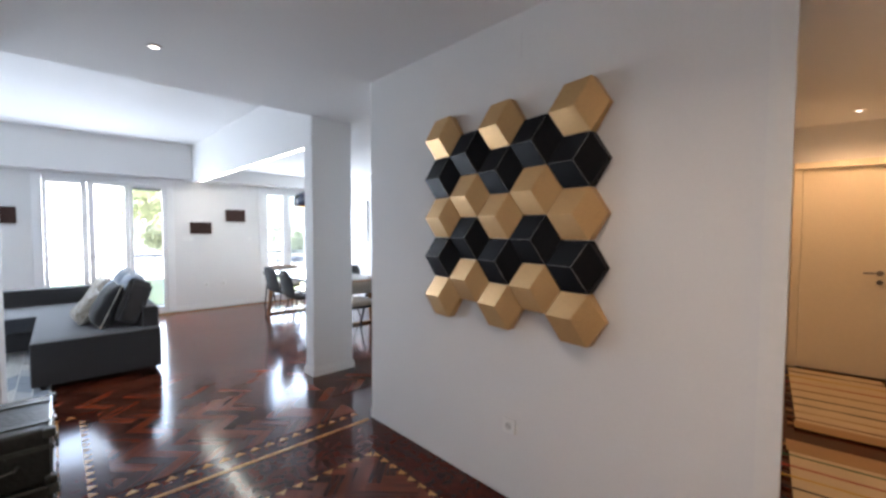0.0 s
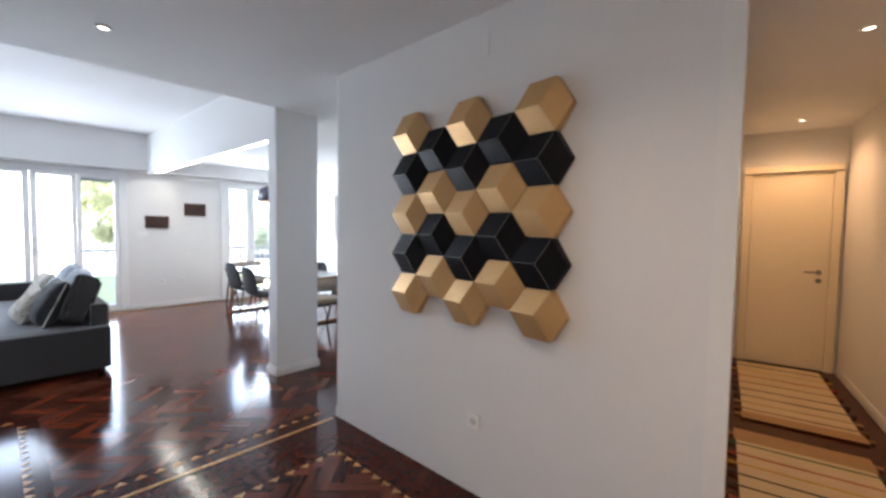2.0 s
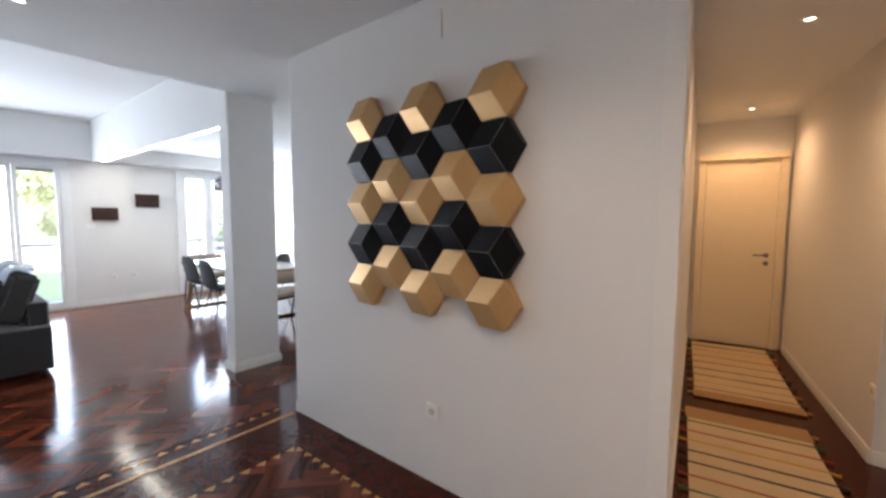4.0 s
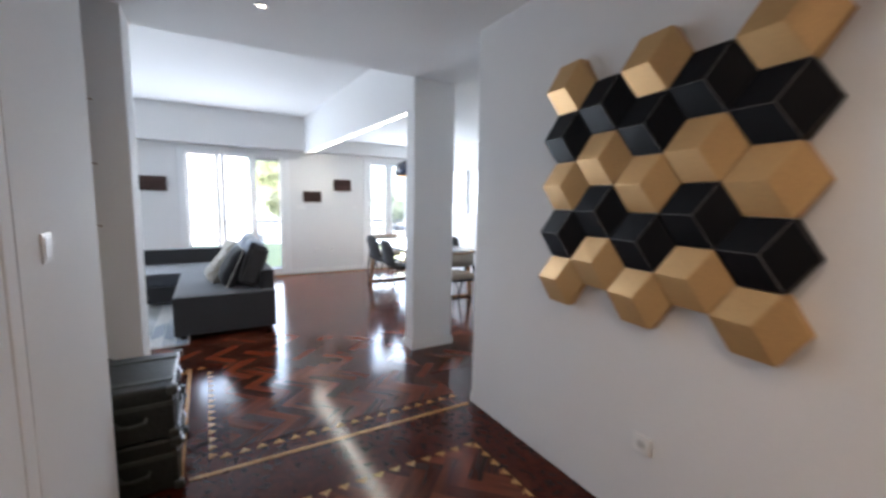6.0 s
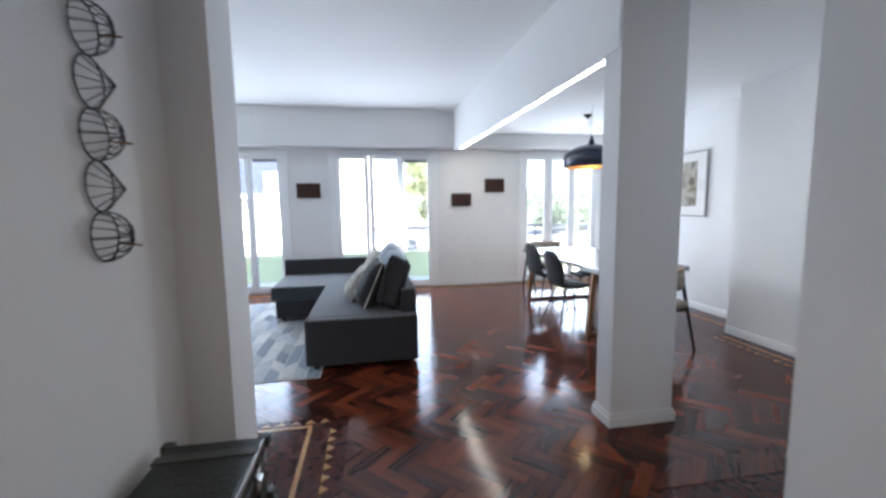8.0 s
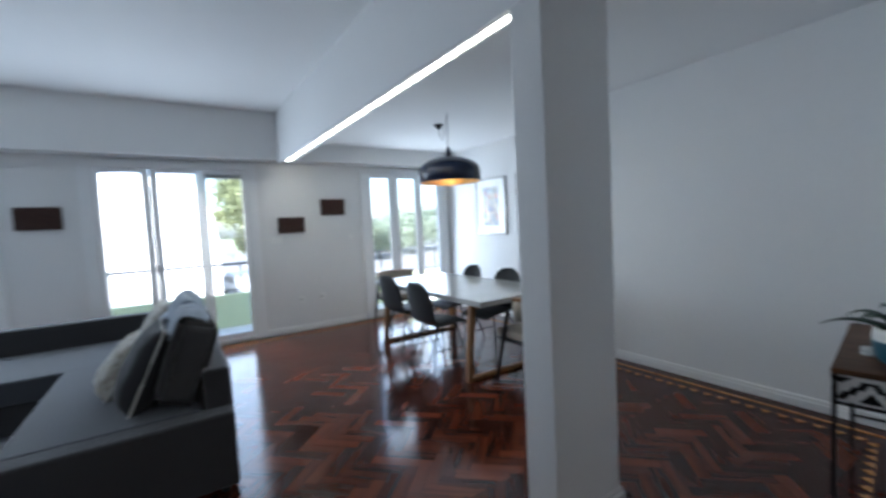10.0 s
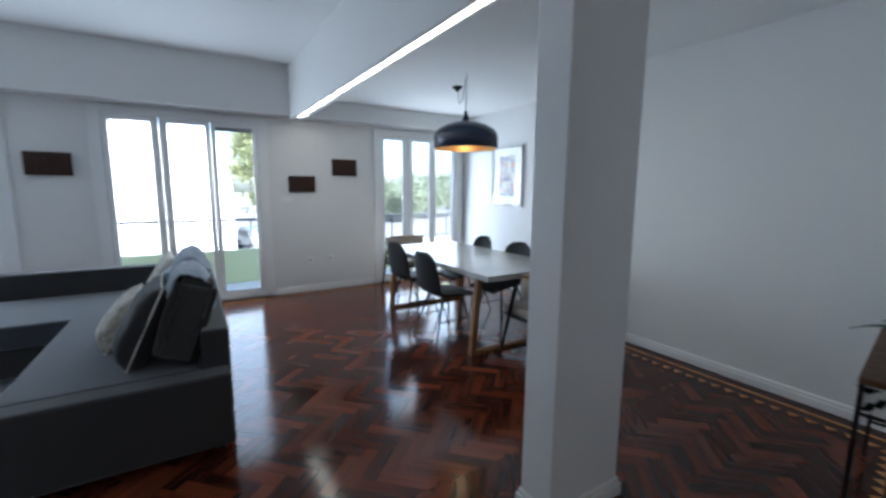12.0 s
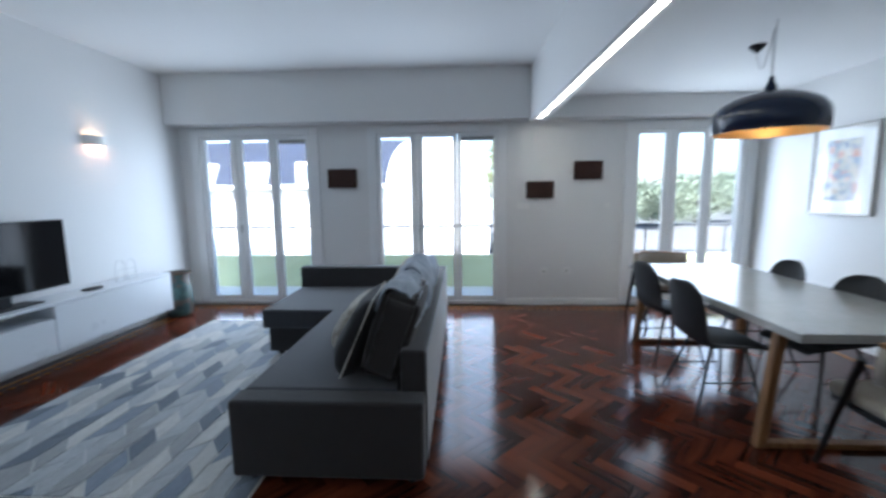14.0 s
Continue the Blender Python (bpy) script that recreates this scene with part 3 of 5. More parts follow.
def leafy(name, x, y, z, height, spread, material, count, size, label, trunk=True):
    root = thing(name, pose(x, y, z), label, "tree")
    rnd = random.Random(int(x * 10 + y * 7))
    bm = rod((0, 0, 0), (0.1, 0.1, height * 0.55), 0.16 * height / 8, 0.08 * height / 8, 10)
    for k in range(7):
        a = k * 2.4
        bm = rod((0.06, 0.06, height * (0.28 + 0.04 * k)), (spread * 0.55 * math.cos(a), spread * 0.55 * math.sin(a), height * (0.5 + 0.06 * k)), 0.05 * height / 8, 0.02, 6, bm=bm)
    part("trunk", bm, BARK, root)
    verts, faces = [], []
    for c in range(26):
        while True:
            p = Vector((rnd.uniform(-1, 1), rnd.uniform(-1, 1), rnd.uniform(-1, 1)))
            if p.length < 1:
                break
        centre = Vector((p.x * spread, p.y * spread, height * 0.64 + p.z * height * 0.34))
        for _ in range(count // 26):
            q = centre + Vector((rnd.gauss(0, 1), rnd.gauss(0, 1), rnd.gauss(0, 0.8))) * spread * 0.17
            u = Vector((rnd.gauss(0, 1), rnd.gauss(0, 1), rnd.gauss(0, 1))).normalized() * size
            v = u.orthogonal().normalized() * size * 0.5
            i = len(verts)
            verts += [q - u, q + v, q + u, q - v]
            faces.append((i, i + 1, i + 2, i + 3))
    me = bpy.data.meshes.new("crown")
    me.from_pydata(verts, [], faces)
    ob = new("crown", me)
    me.materials.append(material)
    ob.parent = root


leafy("tree", -27, 4.9, -2.2, 8.9, 2.4, LEAF, 11000, 0.12, "tall olive green leafy tree by the street")
# far trees and treeline have the haze painted into their pale colour
for x, y, h, s in ((-47, 21, 5.6, 3.6), (-50, 27, 6.0, 4.0), (-54, 34, 6.4, 4.5), (-58, 43, 6.6, 5), (-66, 30, 6.2, 4.5), (-46, 37, 5.4, 4), (-70, 48, 7, 5)):
    leafy("far_tree", x, y, -2.2, h - 0.9, s, LEAF_HAZY, 9000, 0.17, "rounded blue green tree in the distance")
solid("backdrop", box(-110, -108, -80, 110, -4, 0.6), LEAF_HAZY, "far green treeline", "backdrop")


def parked_car(x, y, turn):
    root = thing("parked_car", pose(x, y, -2.2, 0, 0, turn), "silver parked car on the street", "car")
    prof = [(-2.1, 0.3), (2.1, 0.3), (2.15, 0.65), (1.35, 0.85), (0.75, 1.4), (-1.0, 1.45), (-1.75, 0.95), (-2.15, 0.85)]
    bm = bmesh.new()
    a, b = [bm.verts.new((px, -0.85, pz)) for px, pz in prof], [bm.verts.new((px, 0.85, pz)) for px, pz in prof]
    bm.faces.new(a), bm.faces.new(b[::-1])
    for i in range(len(prof)):
        j = (i + 1) % len(prof)
        bm.faces.new((a[i], a[j], b[j], b[i]))
    bmesh.ops.bevel(bm, geom=bm.edges[:], offset=0.08, segments=2, affect="EDGES")
    part("body", bm, CARPAINT, root)
    part("side_glass", box(-1.2, 0.85, -0.87, 0.87, 0.92, 1.3, 0.04), CARDARK, root)
    for wx in (-1.35, 1.35):
        for wy in (-0.86, 0.86):
            part("wheel", rod((wx, wy - 0.1, 0.31), (wx, wy + 0.1, 0.31), 0.31, seg=20), CARDARK, root)


parked_car(-28.5, 4.1, 8)


# ---------------------------------------------------------------- hall
def hexagon_sculpture():
    """Rows of gold and black faceted hexagons fixed to the wall."""
    root = thing("wall_sculpture", pose(-1.53, 1.967, 1.546), "wall sculpture of faceted gold and black hexagons", "wall art")
    R, low, mid, apex = 0.139, 0.036, 0.057, 0.08
    step = R * math.sqrt(3)

    def tile():
        bm = bmesh.new()
        ring = [(R * 0.985 * math.cos(radians(a)), R * 0.985 * math.sin(radians(a))) for a in range(0, 360, 60)]
        back = [bm.verts.new((x, -0.002, z)) for x, z in ring]
        rim = [bm.verts.new((x, -(mid if i % 2 else low), z)) for i, (x, z) in enumerate(ring)]
        top = bm.verts.new((0, -apex, 0))
        bm.faces.new(back)
        for i in range(6):
            bm.faces.new((back[i], back[(i + 1) % 6], rim[(i + 1) % 6], rim[i]))
        for i in (1, 3, 5):
            bm.faces.new((top, rim[i], rim[(i + 1) % 6], rim[(i + 2) % 6]))
        bmesh.ops.bevel(bm, geom=[e for e in bm.edges if top in e.verts], offset=0.0025, segments=1, affect="EDGES")
        return bm

    gold, black = mesh_of(tile(), "hexagon"), mesh_of(tile(), "hexagon")
    gold.materials.append(GOLD)
    black.materials.append(BLACKP)
    edge = bmesh.new()
    for a in (60, 180, 300):
        edge = rod((0, -apex - 0.0008, 0), (R * 0.97 * math.cos(radians(a)), -mid - 0.0012, R * 0.97 * math.sin(radians(a))), 0.0012, seg=6, bm=edge)
    worn = mesh_of(edge, "worn_edge")
    worn.materials.append(WORN)
    for c in range(5):
        for r in range(5 if c % 2 == 0 else 4):
            z = (2 - r) * step - (step / 2 if c % 2 else 0)
            dark = (r % 2 == 1) if c % 2 == 0 else (r % 2 == 0)
            ob = new("hexagon", black if dark else gold)
            ob.parent, ob.location, ob.scale = root, (c * 1.5 * R * 1.06, 0, z), (1.06, 1, 1)
            if dark:
                w = new("worn_edge", worn)
                w.parent = ob


hexagon_sculpture()


def wall_socket(m, kind="power socket"):
    root = thing("wall_socket", m, "square white plastic wall socket", "socket", "wall sockets")
    part("cover_plate", box(-0.041, 0.041, -0.013, 0, -0.041, 0.041, 0.004), SOCKET, root)
    bm = bmesh.new()
    bmesh.ops.create_cone(bm, cap_ends=True, segments=24, radius1=0.02, radius2=0.02, depth=0.004)
    bmesh.ops.transform(bm, matrix=pose(0, -0.0132, 0, 90), verts=bm.verts)
    insert = part("insert", bm, SOCKET_DARK, root)
    for dx in (-0.0095, 0.0095):
        part("pin_hole", rod((dx, -0.015, 0), (dx, -0.0158, 0), 0.0028), CARDARK, insert)


def wall_switch(m, w, h, label, double=False):
    root = thing("wall_switch", m, label, "switch")
    part("cover_plate", box(-w / 2, w / 2, -0.005, 0, -h / 2, h / 2, 0.003), SOCKET, root)
    n = 2 if double else 1
    for k in range(n):
        a = -w / 2 + 0.01 + k * (w - 0.02) / n
        part("rocker", box(a + 0.001, a + (w - 0.02) / n - 0.001, -0.0075, -0.005, -h / 2 + 0.01, h / 2 - 0.01, 0.002), SOCKET, root)


wall_socket(pose(-1.036, 1.967, 0.411))
wall_socket(pose(0.897, 3.77, 0.437, 0, 0, -81.3))
wall_socket(pose(WX, 2.207, 0.445, 0, 0, 90))
wall_socket(pose(WX, 2.5, 0.455, 0, 0, 90))
wall_switch(pose(WX, 1.93, 1.3, 0, 0, 90), 0.15, 0.08, "double white plastic light switch under a carved plaque", True)
wall_switch(pose(WX, 2.99, 1.3, 0, 0, 90), 0.05, 0.05, "small white plastic wall switch")
wall_switch(pose(-1.53, -0.048, 1.315, 0, 0, 180), 0.082, 0.082, "square white plastic light switch on the hall wall")
plate = tagged(part("blank_plate", box(-1.04, -0.985, 1.963, 1.967, 2.36, 2.5, 0.001), WALL), "small white painted blank cover high on the wall", "cover plate")


def flush_door():
    root = thing("door_2", pose(-1.33, -0.048, 0), "flush white painted cupboard door in the hall wall", "door", kind="structure")
    part("door_frame", box(0.0, 0.066, -0.032, 0.0, 0.0, LOW - 0.002, 0.004), WALL, root)
    part("door_leaf", box(0.074, 1.3, -0.032, -0.002, 0.01, LOW - 0.006, 0.004), WALL, root)


flush_door()


def suitcase_trunk(z, h, grow):
    root = thing("trunk", pose(-2.61, -0.015, z), "worn dark green leather trunk stacked in the hall niche", "trunk", "stacked trunks")
    x, y = 0.27 + grow, 0.17 + grow
    lid = h * 0.68
    part("body", box(-x, x, -y, y, 0, lid - 0.004, 0.012), TRUNK, root)
    top = part("lid", box(-x, x, -y, y, lid, h, 0.014), TRUNK, root)
    for dx in (-x * 0.62, x * 0.62):
        bm = box(dx - 0.022, dx + 0.022, -y - 0.004, y + 0.004, h - 0.006, h + 0.005, 0.002)
        bm = box(dx - 0.022, dx + 0.022, y - 0.002, y + 0.006, 0.0, h, 0.002, bm=bm)
        part("strap", bm, TRUNK_EDGE, top)
    for sx in (-1, 1):
        for sy in (-1, 1):
            for za, zb in ((h - 0.04, h + 0.004), (0.002, 0.04)):
                part("corner_cap", box(sx * x - 0.022, sx * x + 0.022, sy * y - 0.022, sy * y + 0.022, za, zb, 0.008), TRUNK_EDGE, root, "worn metal corner cap")
    part("edge_band", box(-x - 0.003, x + 0.003, -y - 0.003, y + 0.003, lid - 0.012, lid + 0.01, 0.003), TRUNK_EDGE, root)
    part("edge_strip", box(-x + 0.03, x - 0.03, y - 0.003, y + 0.007, h - 0.022, h + 0.003, 0.002), CHROME, root, "dull steel edging strip")
    for dx in (-0.13, 0.13):
        bm = box(dx - 0.025, dx + 0.025, y, y + 0.012, lid - 0.045, lid + 0.03, 0.004)
        bm = rod((dx - 0.02, y + 0.016, lid), (dx + 0.02, y + 0.016, lid), 0.006, bm=bm)
        part("latch", bm, CHROME, root, "tarnished steel latch")
    bm = pipe([(x, -0.06, h * 0.45), (x + 0.03, -0.05, h * 0.42), (x + 0.035, 0, h * 0.4), (x + 0.03, 0.05, h * 0.42), (x, 0.06, h * 0.45)], 0.008)
    part("handle", bm, TRUNK_EDGE, root)


suitcase_trunk(0.0, 0.268, 0.006)
suitcase_trunk(0.274, 0.262, 0.0)


def wire_wall_art():
    root = thing("wire_wall_art", pose(-2.74, -0.25, 1.655), "column of black wire basket shapes hung on the niche wall", "wall art")
    for k in range(5):
        z = 0.31 - k * 0.158
        ring = [(0.07 * math.cos(radians(a)), 0.008, z + 0.08 * math.sin(radians(a))) for a in range(0, 360, 20)]
        basket = part("wire_basket", pipe(ring, 0.003, 6, closed=True), WIRE, root)
        if k % 2 == 0:
            for a in range(0, 180, 22):
                pts = [(0.07 * math.cos(radians(t)) * math.cos(radians(a)), 0.01 + 0.075 * abs(math.sin(radians(t))), z + 0.08 * math.cos(radians(t)) * math.sin(radians(a))) for t in range(0, 181, 20)]
                part("wire", pipe(pts, 0.0016, 5), WIRE, basket)
            part("skewer", rod((0, 0.05, z - 0.02), (0.02, 0.12, z - 0.03), 0.003), OAK, basket)
        else:
            for a in range(0, 360, 30):
                part("wire", rod((0.075 * math.cos(radians(a)), 0.01, z + 0.08 * math.sin(radians(a))), (0, 0.08, z - 0.01), 0.0016, seg=5), WIRE, basket)


wire_wall_art()


def runner(x0, y0, length, width, plan, label):
    """A striped cotton rug with knotted fringe; plan lists (place along, material, thickness)."""
    root = thing("runner_rug", pose(x0, y0, 0.002, 0, 0, 8.0), label, "rug", "corridor rugs")
    bm = bmesh.new()
    n, k = 40, 6
    grid = [[bm.verts.new((width * i / k, length * j / n, 0.008 + 0.002 * math.sin(j * 1.7) * math.sin(i * 1.1))) for i in range(k + 1)] for j in range(n + 1)]
    for j in range(n):
        for i in range(k):
            bm.faces.new((grid[j][i], grid[j][i + 1], grid[j + 1][i + 1], grid[j + 1][i]))
    ext = bmesh.ops.extrude_face_region(bm, geom=bm.faces[:])
    bmesh.ops.translate(bm, vec=(0, 0, -0.007), verts=[v for v in ext["geom"] if isinstance(v, bmesh.types.BMVert)])
    part("weave", bm, JUTE, root)
    for at, material, t in plan:
        part("stripe", box(-0.012, width + 0.012, at - t / 2, at + t / 2, 0.004, 0.0125, 0.002), material, root)
        part("tassel", rod((-0.012, at, 0.008), (-0.05, at + 0.006, 0.006), 0.007, 0.011, 7), material, root)
        part("tassel", rod((width + 0.012, at, 0.008), (width + 0.05, at - 0.006, 0.006), 0.007, 0.011, 7), material, root)


G, RD, YL, BK, BR = STRIPES
runner(0.15, 2.3, 1.62, 0.7, [(1.52, JUTE_TAN, 0.19), (1.36, G, 0.012), (1.2, RD, 0.012), (1.06, YL, 0.012), (0.92, BK, 0.014), (0.78, BK, 0.014), (0.63, RD, 0.012), (0.48, G, 0.012), (0.3, YL, 0.012)], "striped cream and tan cotton runner rug on the corridor floor")
runner(-0.055, 4.18, 1.75, 0.7, [(0.06, JUTE_TAN, 0.14), (0.2, BR, 0.014), (0.36, JUTE_TAN, 0.012), (0.54, BK, 0.014), (0.74, BK, 0.014), (0.96, BR, 0.012), (1.18, RD, 0.012), (1.4, YL, 0.012), (1.58, BK, 0.014)], "striped cream cotton runner rug before the corridor door")


# ---------------------------------------------------------------- living room
def carved_plaque(y, z, w, h):
    root = thing("carved_plaque", pose(WX, y + w / 2, z + h / 2, 0, 0, 90), "small dark carved wooden wall plaque", "wall plaque", "carved plaques")
    part("board", box(-w / 2, w / 2, -0.05, 0, -h / 2, h / 2, 0.008, 3), CARVED, root)
    rnd = random.Random(int(y * 100))
    for k in range(10):
        x, zz = -w / 2 + 0.04 + (w - 0.08) * (k % 5) / 4, (-h / 4 if k < 5 else h / 4) + rnd.uniform(-0.01, 0.01)
        part("carved_block", box(x - 0.024, x + 0.024, -0.056, -0.048, zz - 0.035, zz + 0.035, 0.004), CARVED, root)


carved_plaque(-0.585, 1.553, 0.37, 0.238)
carved_plaque(1.964, 1.395, 0.345, 0.212)
carved_plaque(2.56, 1.624, 0.345, 0.229)


def corner_sofa():
    root = thing("corner_sofa", pose(0, 0, 0), "dark grey fabric corner sofa with a chaise end", "sofa")
    part("end_panel", box(-4.925, -4.783, 0.0, 0.968, 0.05, 0.452, 0.018, 3), SOFA, root)
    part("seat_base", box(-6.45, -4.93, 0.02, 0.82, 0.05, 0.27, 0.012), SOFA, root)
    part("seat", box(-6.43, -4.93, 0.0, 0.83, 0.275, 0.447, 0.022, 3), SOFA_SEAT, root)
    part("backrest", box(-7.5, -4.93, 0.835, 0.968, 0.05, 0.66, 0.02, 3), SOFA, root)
    # added thin panel whose paler colour paints the window sheen on the back
    part("back_panel", box(-7.49, -4.935, 0.967, 0.975, 0.06, 0.652, 0.003), SOFA_BACK_SHEEN, root, "grey fabric back panel, paled for the window sheen")
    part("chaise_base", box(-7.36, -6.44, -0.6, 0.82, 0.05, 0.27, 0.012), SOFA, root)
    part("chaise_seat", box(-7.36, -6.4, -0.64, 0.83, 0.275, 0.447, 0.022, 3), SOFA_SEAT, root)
    part("chaise_back", box(-7.5, -7.365, -0.66, 0.83, 0.05, 0.665, 0.02, 3), SOFA, root)
    for x, y in ((-4.86, 0.08), (-4.86, 0.9), (-6.5, -0.52), (-7.3, -0.52), (-7.4, 0.88), (-6.2, 0.9), (-6.1, 0.1)):
        part("foot", rod((x, y, 0.0), (x, y, 0.052), 0.022, 0.028, 12), BLACK_METAL, root)


corner_sofa()


def pillow(x, y, z, w, h, t, lean, turn, material, label, piping=None, roll=0, sag=0.02):
    root = thing("cushion", pose(x, y, z, 0, 0, turn) @ pose(0, 0, 0, lean, roll, 0), label, "cushion", "sofa cushions")
    bm, rim = cushion(w, h, t, sag)
    body = part("cover", bm, material, root, smooth=True)
    if piping:
        part("piping", pipe([p * 1.0 for p in rim], 0.005, 6, closed=True), piping, body)
    return root


S = 0.455


def back_cushion():
    """A boxy foam cushion with softened edges and a slight crown."""
    root = thing("cushion", pose(-5.28, 0.7, S + 0.03, -19, 0, 0), "large boxy dark grey back cushion leaning on the sofa back", "cushion", "sofa cushions")
    bm = box(-0.3, 0.3, -0.1, 0.1, 0.0, 0.46)
    bmesh.ops.subdivide_edges(bm, edges=bm.edges[:], cuts=7, use_grid_fill=True)
    for v in bm.verts:
        u, w = v.co.x / 0.3, (v.co.z - 0.23) / 0.23
        side = v.co.y / 0.1
        v.co.y += side * 0.03 * (1 - u * u) * (1 - w * w) + 0.008 * noise.noise((u * 2, w * 2, side))
        v.co.x += u * 0.012 * (1 - w * w)
    bmesh.ops.bevel(bm, geom=[e for e in bm.edges if e.calc_face_angle(0) > 0.9], offset=0.027, segments=4, affect="EDGES")
    part("cover", bm, CUSH_GREY, root, smooth=True)


back_cushion()
pillow(-5.92, 0.72, S, 0.62, 0.47, 0.24, -19, 3, CUSH_PALE, "large pale blue grey back cushion leaning on the sofa back")
pillow(-6.57, 0.72, S, 0.62, 0.47, 0.24, -18, -2, CUSH_PALE, "pale blue grey back cushion leaning on the sofa back")
pillow(-5.26, 0.475, S, 0.52, 0.5, 0.18, -24, 3, CUSH_DARK, "charcoal cushion with cream piping", PIPING)
pillow(-5.6, 0.33, S, 0.46, 0.4, 0.16, -32, 5, CUSH_CREAM, "cream patterned scatter cushion with pale piping", PIPING)
pillow(-6.1, 0.53, S, 0.5, 0.46, 0.16, -26, -6, CUSH_PALE, "pale blue grey scatter cushion")
pillow(-6.75, 0.5, S, 0.48, 0.44, 0.16, -24, 8, CUSH_CREAM, "cream patterned scatter cushion by the corner")


def lit_cushion_top(x0, x1, seed, label):
    """A folded cushion top, falling in soft folds before and behind; its pale colour paints the window light."""
    root = thing("throw_blanket", pose(0, 0, 0), label, "blanket", "sofa throws")
    prof = [(0.69, 0.83), (0.71, 0.88), (0.73, 0.93), (0.765, 0.962), (0.81, 0.972), (0.85, 0.957), (0.885, 0.925), (0.905, 0.88), (0.915, 0.82), (0.92, 0.76)]
    bm = bmesh.new()
    n, m = 44, 30
    grid = []
    for j in range(m + 1):
        f = j / m * (len(prof) - 1)
        k = min(int(f), len(prof) - 2)
        (ya, za), (yb, zb) = prof[k], prof[k + 1]
        y, z = ya + (yb - ya) * (f - k), za + (zb - za) * (f - k)
        edge = abs(2 * j / m - 1)
        row = []
        for i in range(n + 1):
            u = i / n
            # sharp creases where the cloth bunches, broad swells between them
            crease = 1 - 2.6 * abs(noise.noise((u * 4.2 + seed, j * 0.11, seed * 1.7)))
            swell = noise.noise((u * 2.1, j * 0.07, seed * 3.1))
            lift = 0.016 * crease + 0.03 * swell - 0.02 * (2 * u - 1) ** 2
            out = -1 if j < m / 2 else 1
            row.append(bm.verts.new((x0 + (x1 - x0) * u + 0.04 * noise.noise((j * 0.12, seed, u)) * edge, y + out * lift * edge * 0.7, z + lift * (1 - 0.6 * edge) + 0.05 * noise.noise((u * 2.7, seed * 2.0, 5.0)) * edge * (out < 0))))
        grid.append(row)
    for p, q in zip(grid, grid[1:]):
        for i in range(n):
            bm.faces.new((p[i], p[i + 1], q[i + 1], q[i]))
    bmesh.ops.recalc_face_normals(bm, faces=bm.faces)
    cloth = part("cloth", bm, CUSH_TOP_LIT, root, smooth=True)
    th = cloth.modifiers.new("thickness", "SOLIDIFY")
    th.thickness, th.offset = 0.008, 0


lit_cushion_top(-5.58, -5.03, 3, "folded top of the dark grey cushion, paled for window light")
lit_cushion_top(-6.24, -5.66, 8, "folded top of the middle cushion, paled for window light")


def hide_rug():
    root = thing("patchwork_rug", pose(-7.48, -1.8, 0.001), "grey and ivory patchwork hide rug on the parquet", "rug")
    L, W = 2.82, 1.93
    part("backing", box(0, L, 0, W, 0, 0.006, 0.002), HIDE_BASE, root)
    rnd = random.Random(4)
    mats = [HIDE[0], HIDE[0], HIDE[0], HIDE[1], HIDE[1], HIDE[1], HIDE[2], HIDE[2], HIDE[4], HIDE[4], HIDE[3]]

    def clip(poly, axis, limit, keep_less):
        out = []
        for i in range(len(poly)):
            p, q = poly[i], poly[(i + 1) % len(poly)]
            ip, iq = (p[axis] <= limit) == keep_less, (q[axis] <= limit) == keep_less
            if ip:
                out.append(p)
            if ip != iq:
                t = (limit - p[axis]) / (q[axis] - p[axis])
                out.append((p[0] + t * (q[0] - p[0]), p[1] + t * (q[1] - p[1])))
        return out

    # long strips sewn side by side, each of pieces with slanted ends, leaning the other way in the next strip
    strip = 0.113
    for j in range(int(W / strip) + 1):
        x, lean = rnd.uniform(-0.35, -0.1), (0.06 if j % 2 else -0.06)
        y0, y1 = j * strip + 0.004, (j + 1) * strip - 0.004
        while x < L + 0.1:
            piece = rnd.uniform(0.19, 0.32)
            a, b = x + 0.004, x + piece - 0.004
            poly = [(a - lean, y0), (b - lean, y0), (b + lean, y1), (a + lean, y1)]
            x += piece
            for axis, limit, less in ((0, 0.01, False), (0, L - 0.01, True), (1, 0.01, False), (1, W - 0.01, True)):
                if len(poly) >= 3:
                    poly = clip(poly, axis, limit, less)
            if len(poly) >= 3:
                part("hide_patch", prism(poly, 0.006, 0.0095 + rnd.uniform(0, 0.0015)), rnd.choice(mats), root)


hide_rug()


def tv_cabinet():
    root = thing("tv_cabinet", pose(0, 0, 0), "long wall-hung white lacquer television cabinet", "cabinet")
    z0, z1, yf, yb = 0.17, 0.6, -2.2, TVY + 0.016
    part("top", box(-7.4, -4.6, yb, yf, z1 - 0.025, z1, 0.003), CABINET, root)
    part("bottom", box(-7.4, -4.6, yb, yf, z0, z0 + 0.022, 0.003), CABINET, root)
    for x in (-7.4, -6.06, -4.625):
        part("side_panel", box(x, x + 0.025, yb, yf, z0 + 0.022, z1 - 0.025), CABINET, root)
    part("back_panel", box(-7.375, -4.625, yb, yb + 0.012, z0 + 0.022, z1 - 0.025), CABINET, root)
    part("shelf", box(-6.035, -4.625, yb + 0.012, yf - 0.01, 0.455, 0.472, 0.002), CABINET, root)
    part("door", box(-7.37, -6.04, yf, yf + 0.018, z0 + 0.024, z1 - 0.028, 0.002), CABINET, root)
    part("door", box(-6.03, -4.62, yf, yf + 0.018, z0 + 0.024, 0.47, 0.002), CABINET, root)


tv_cabinet()


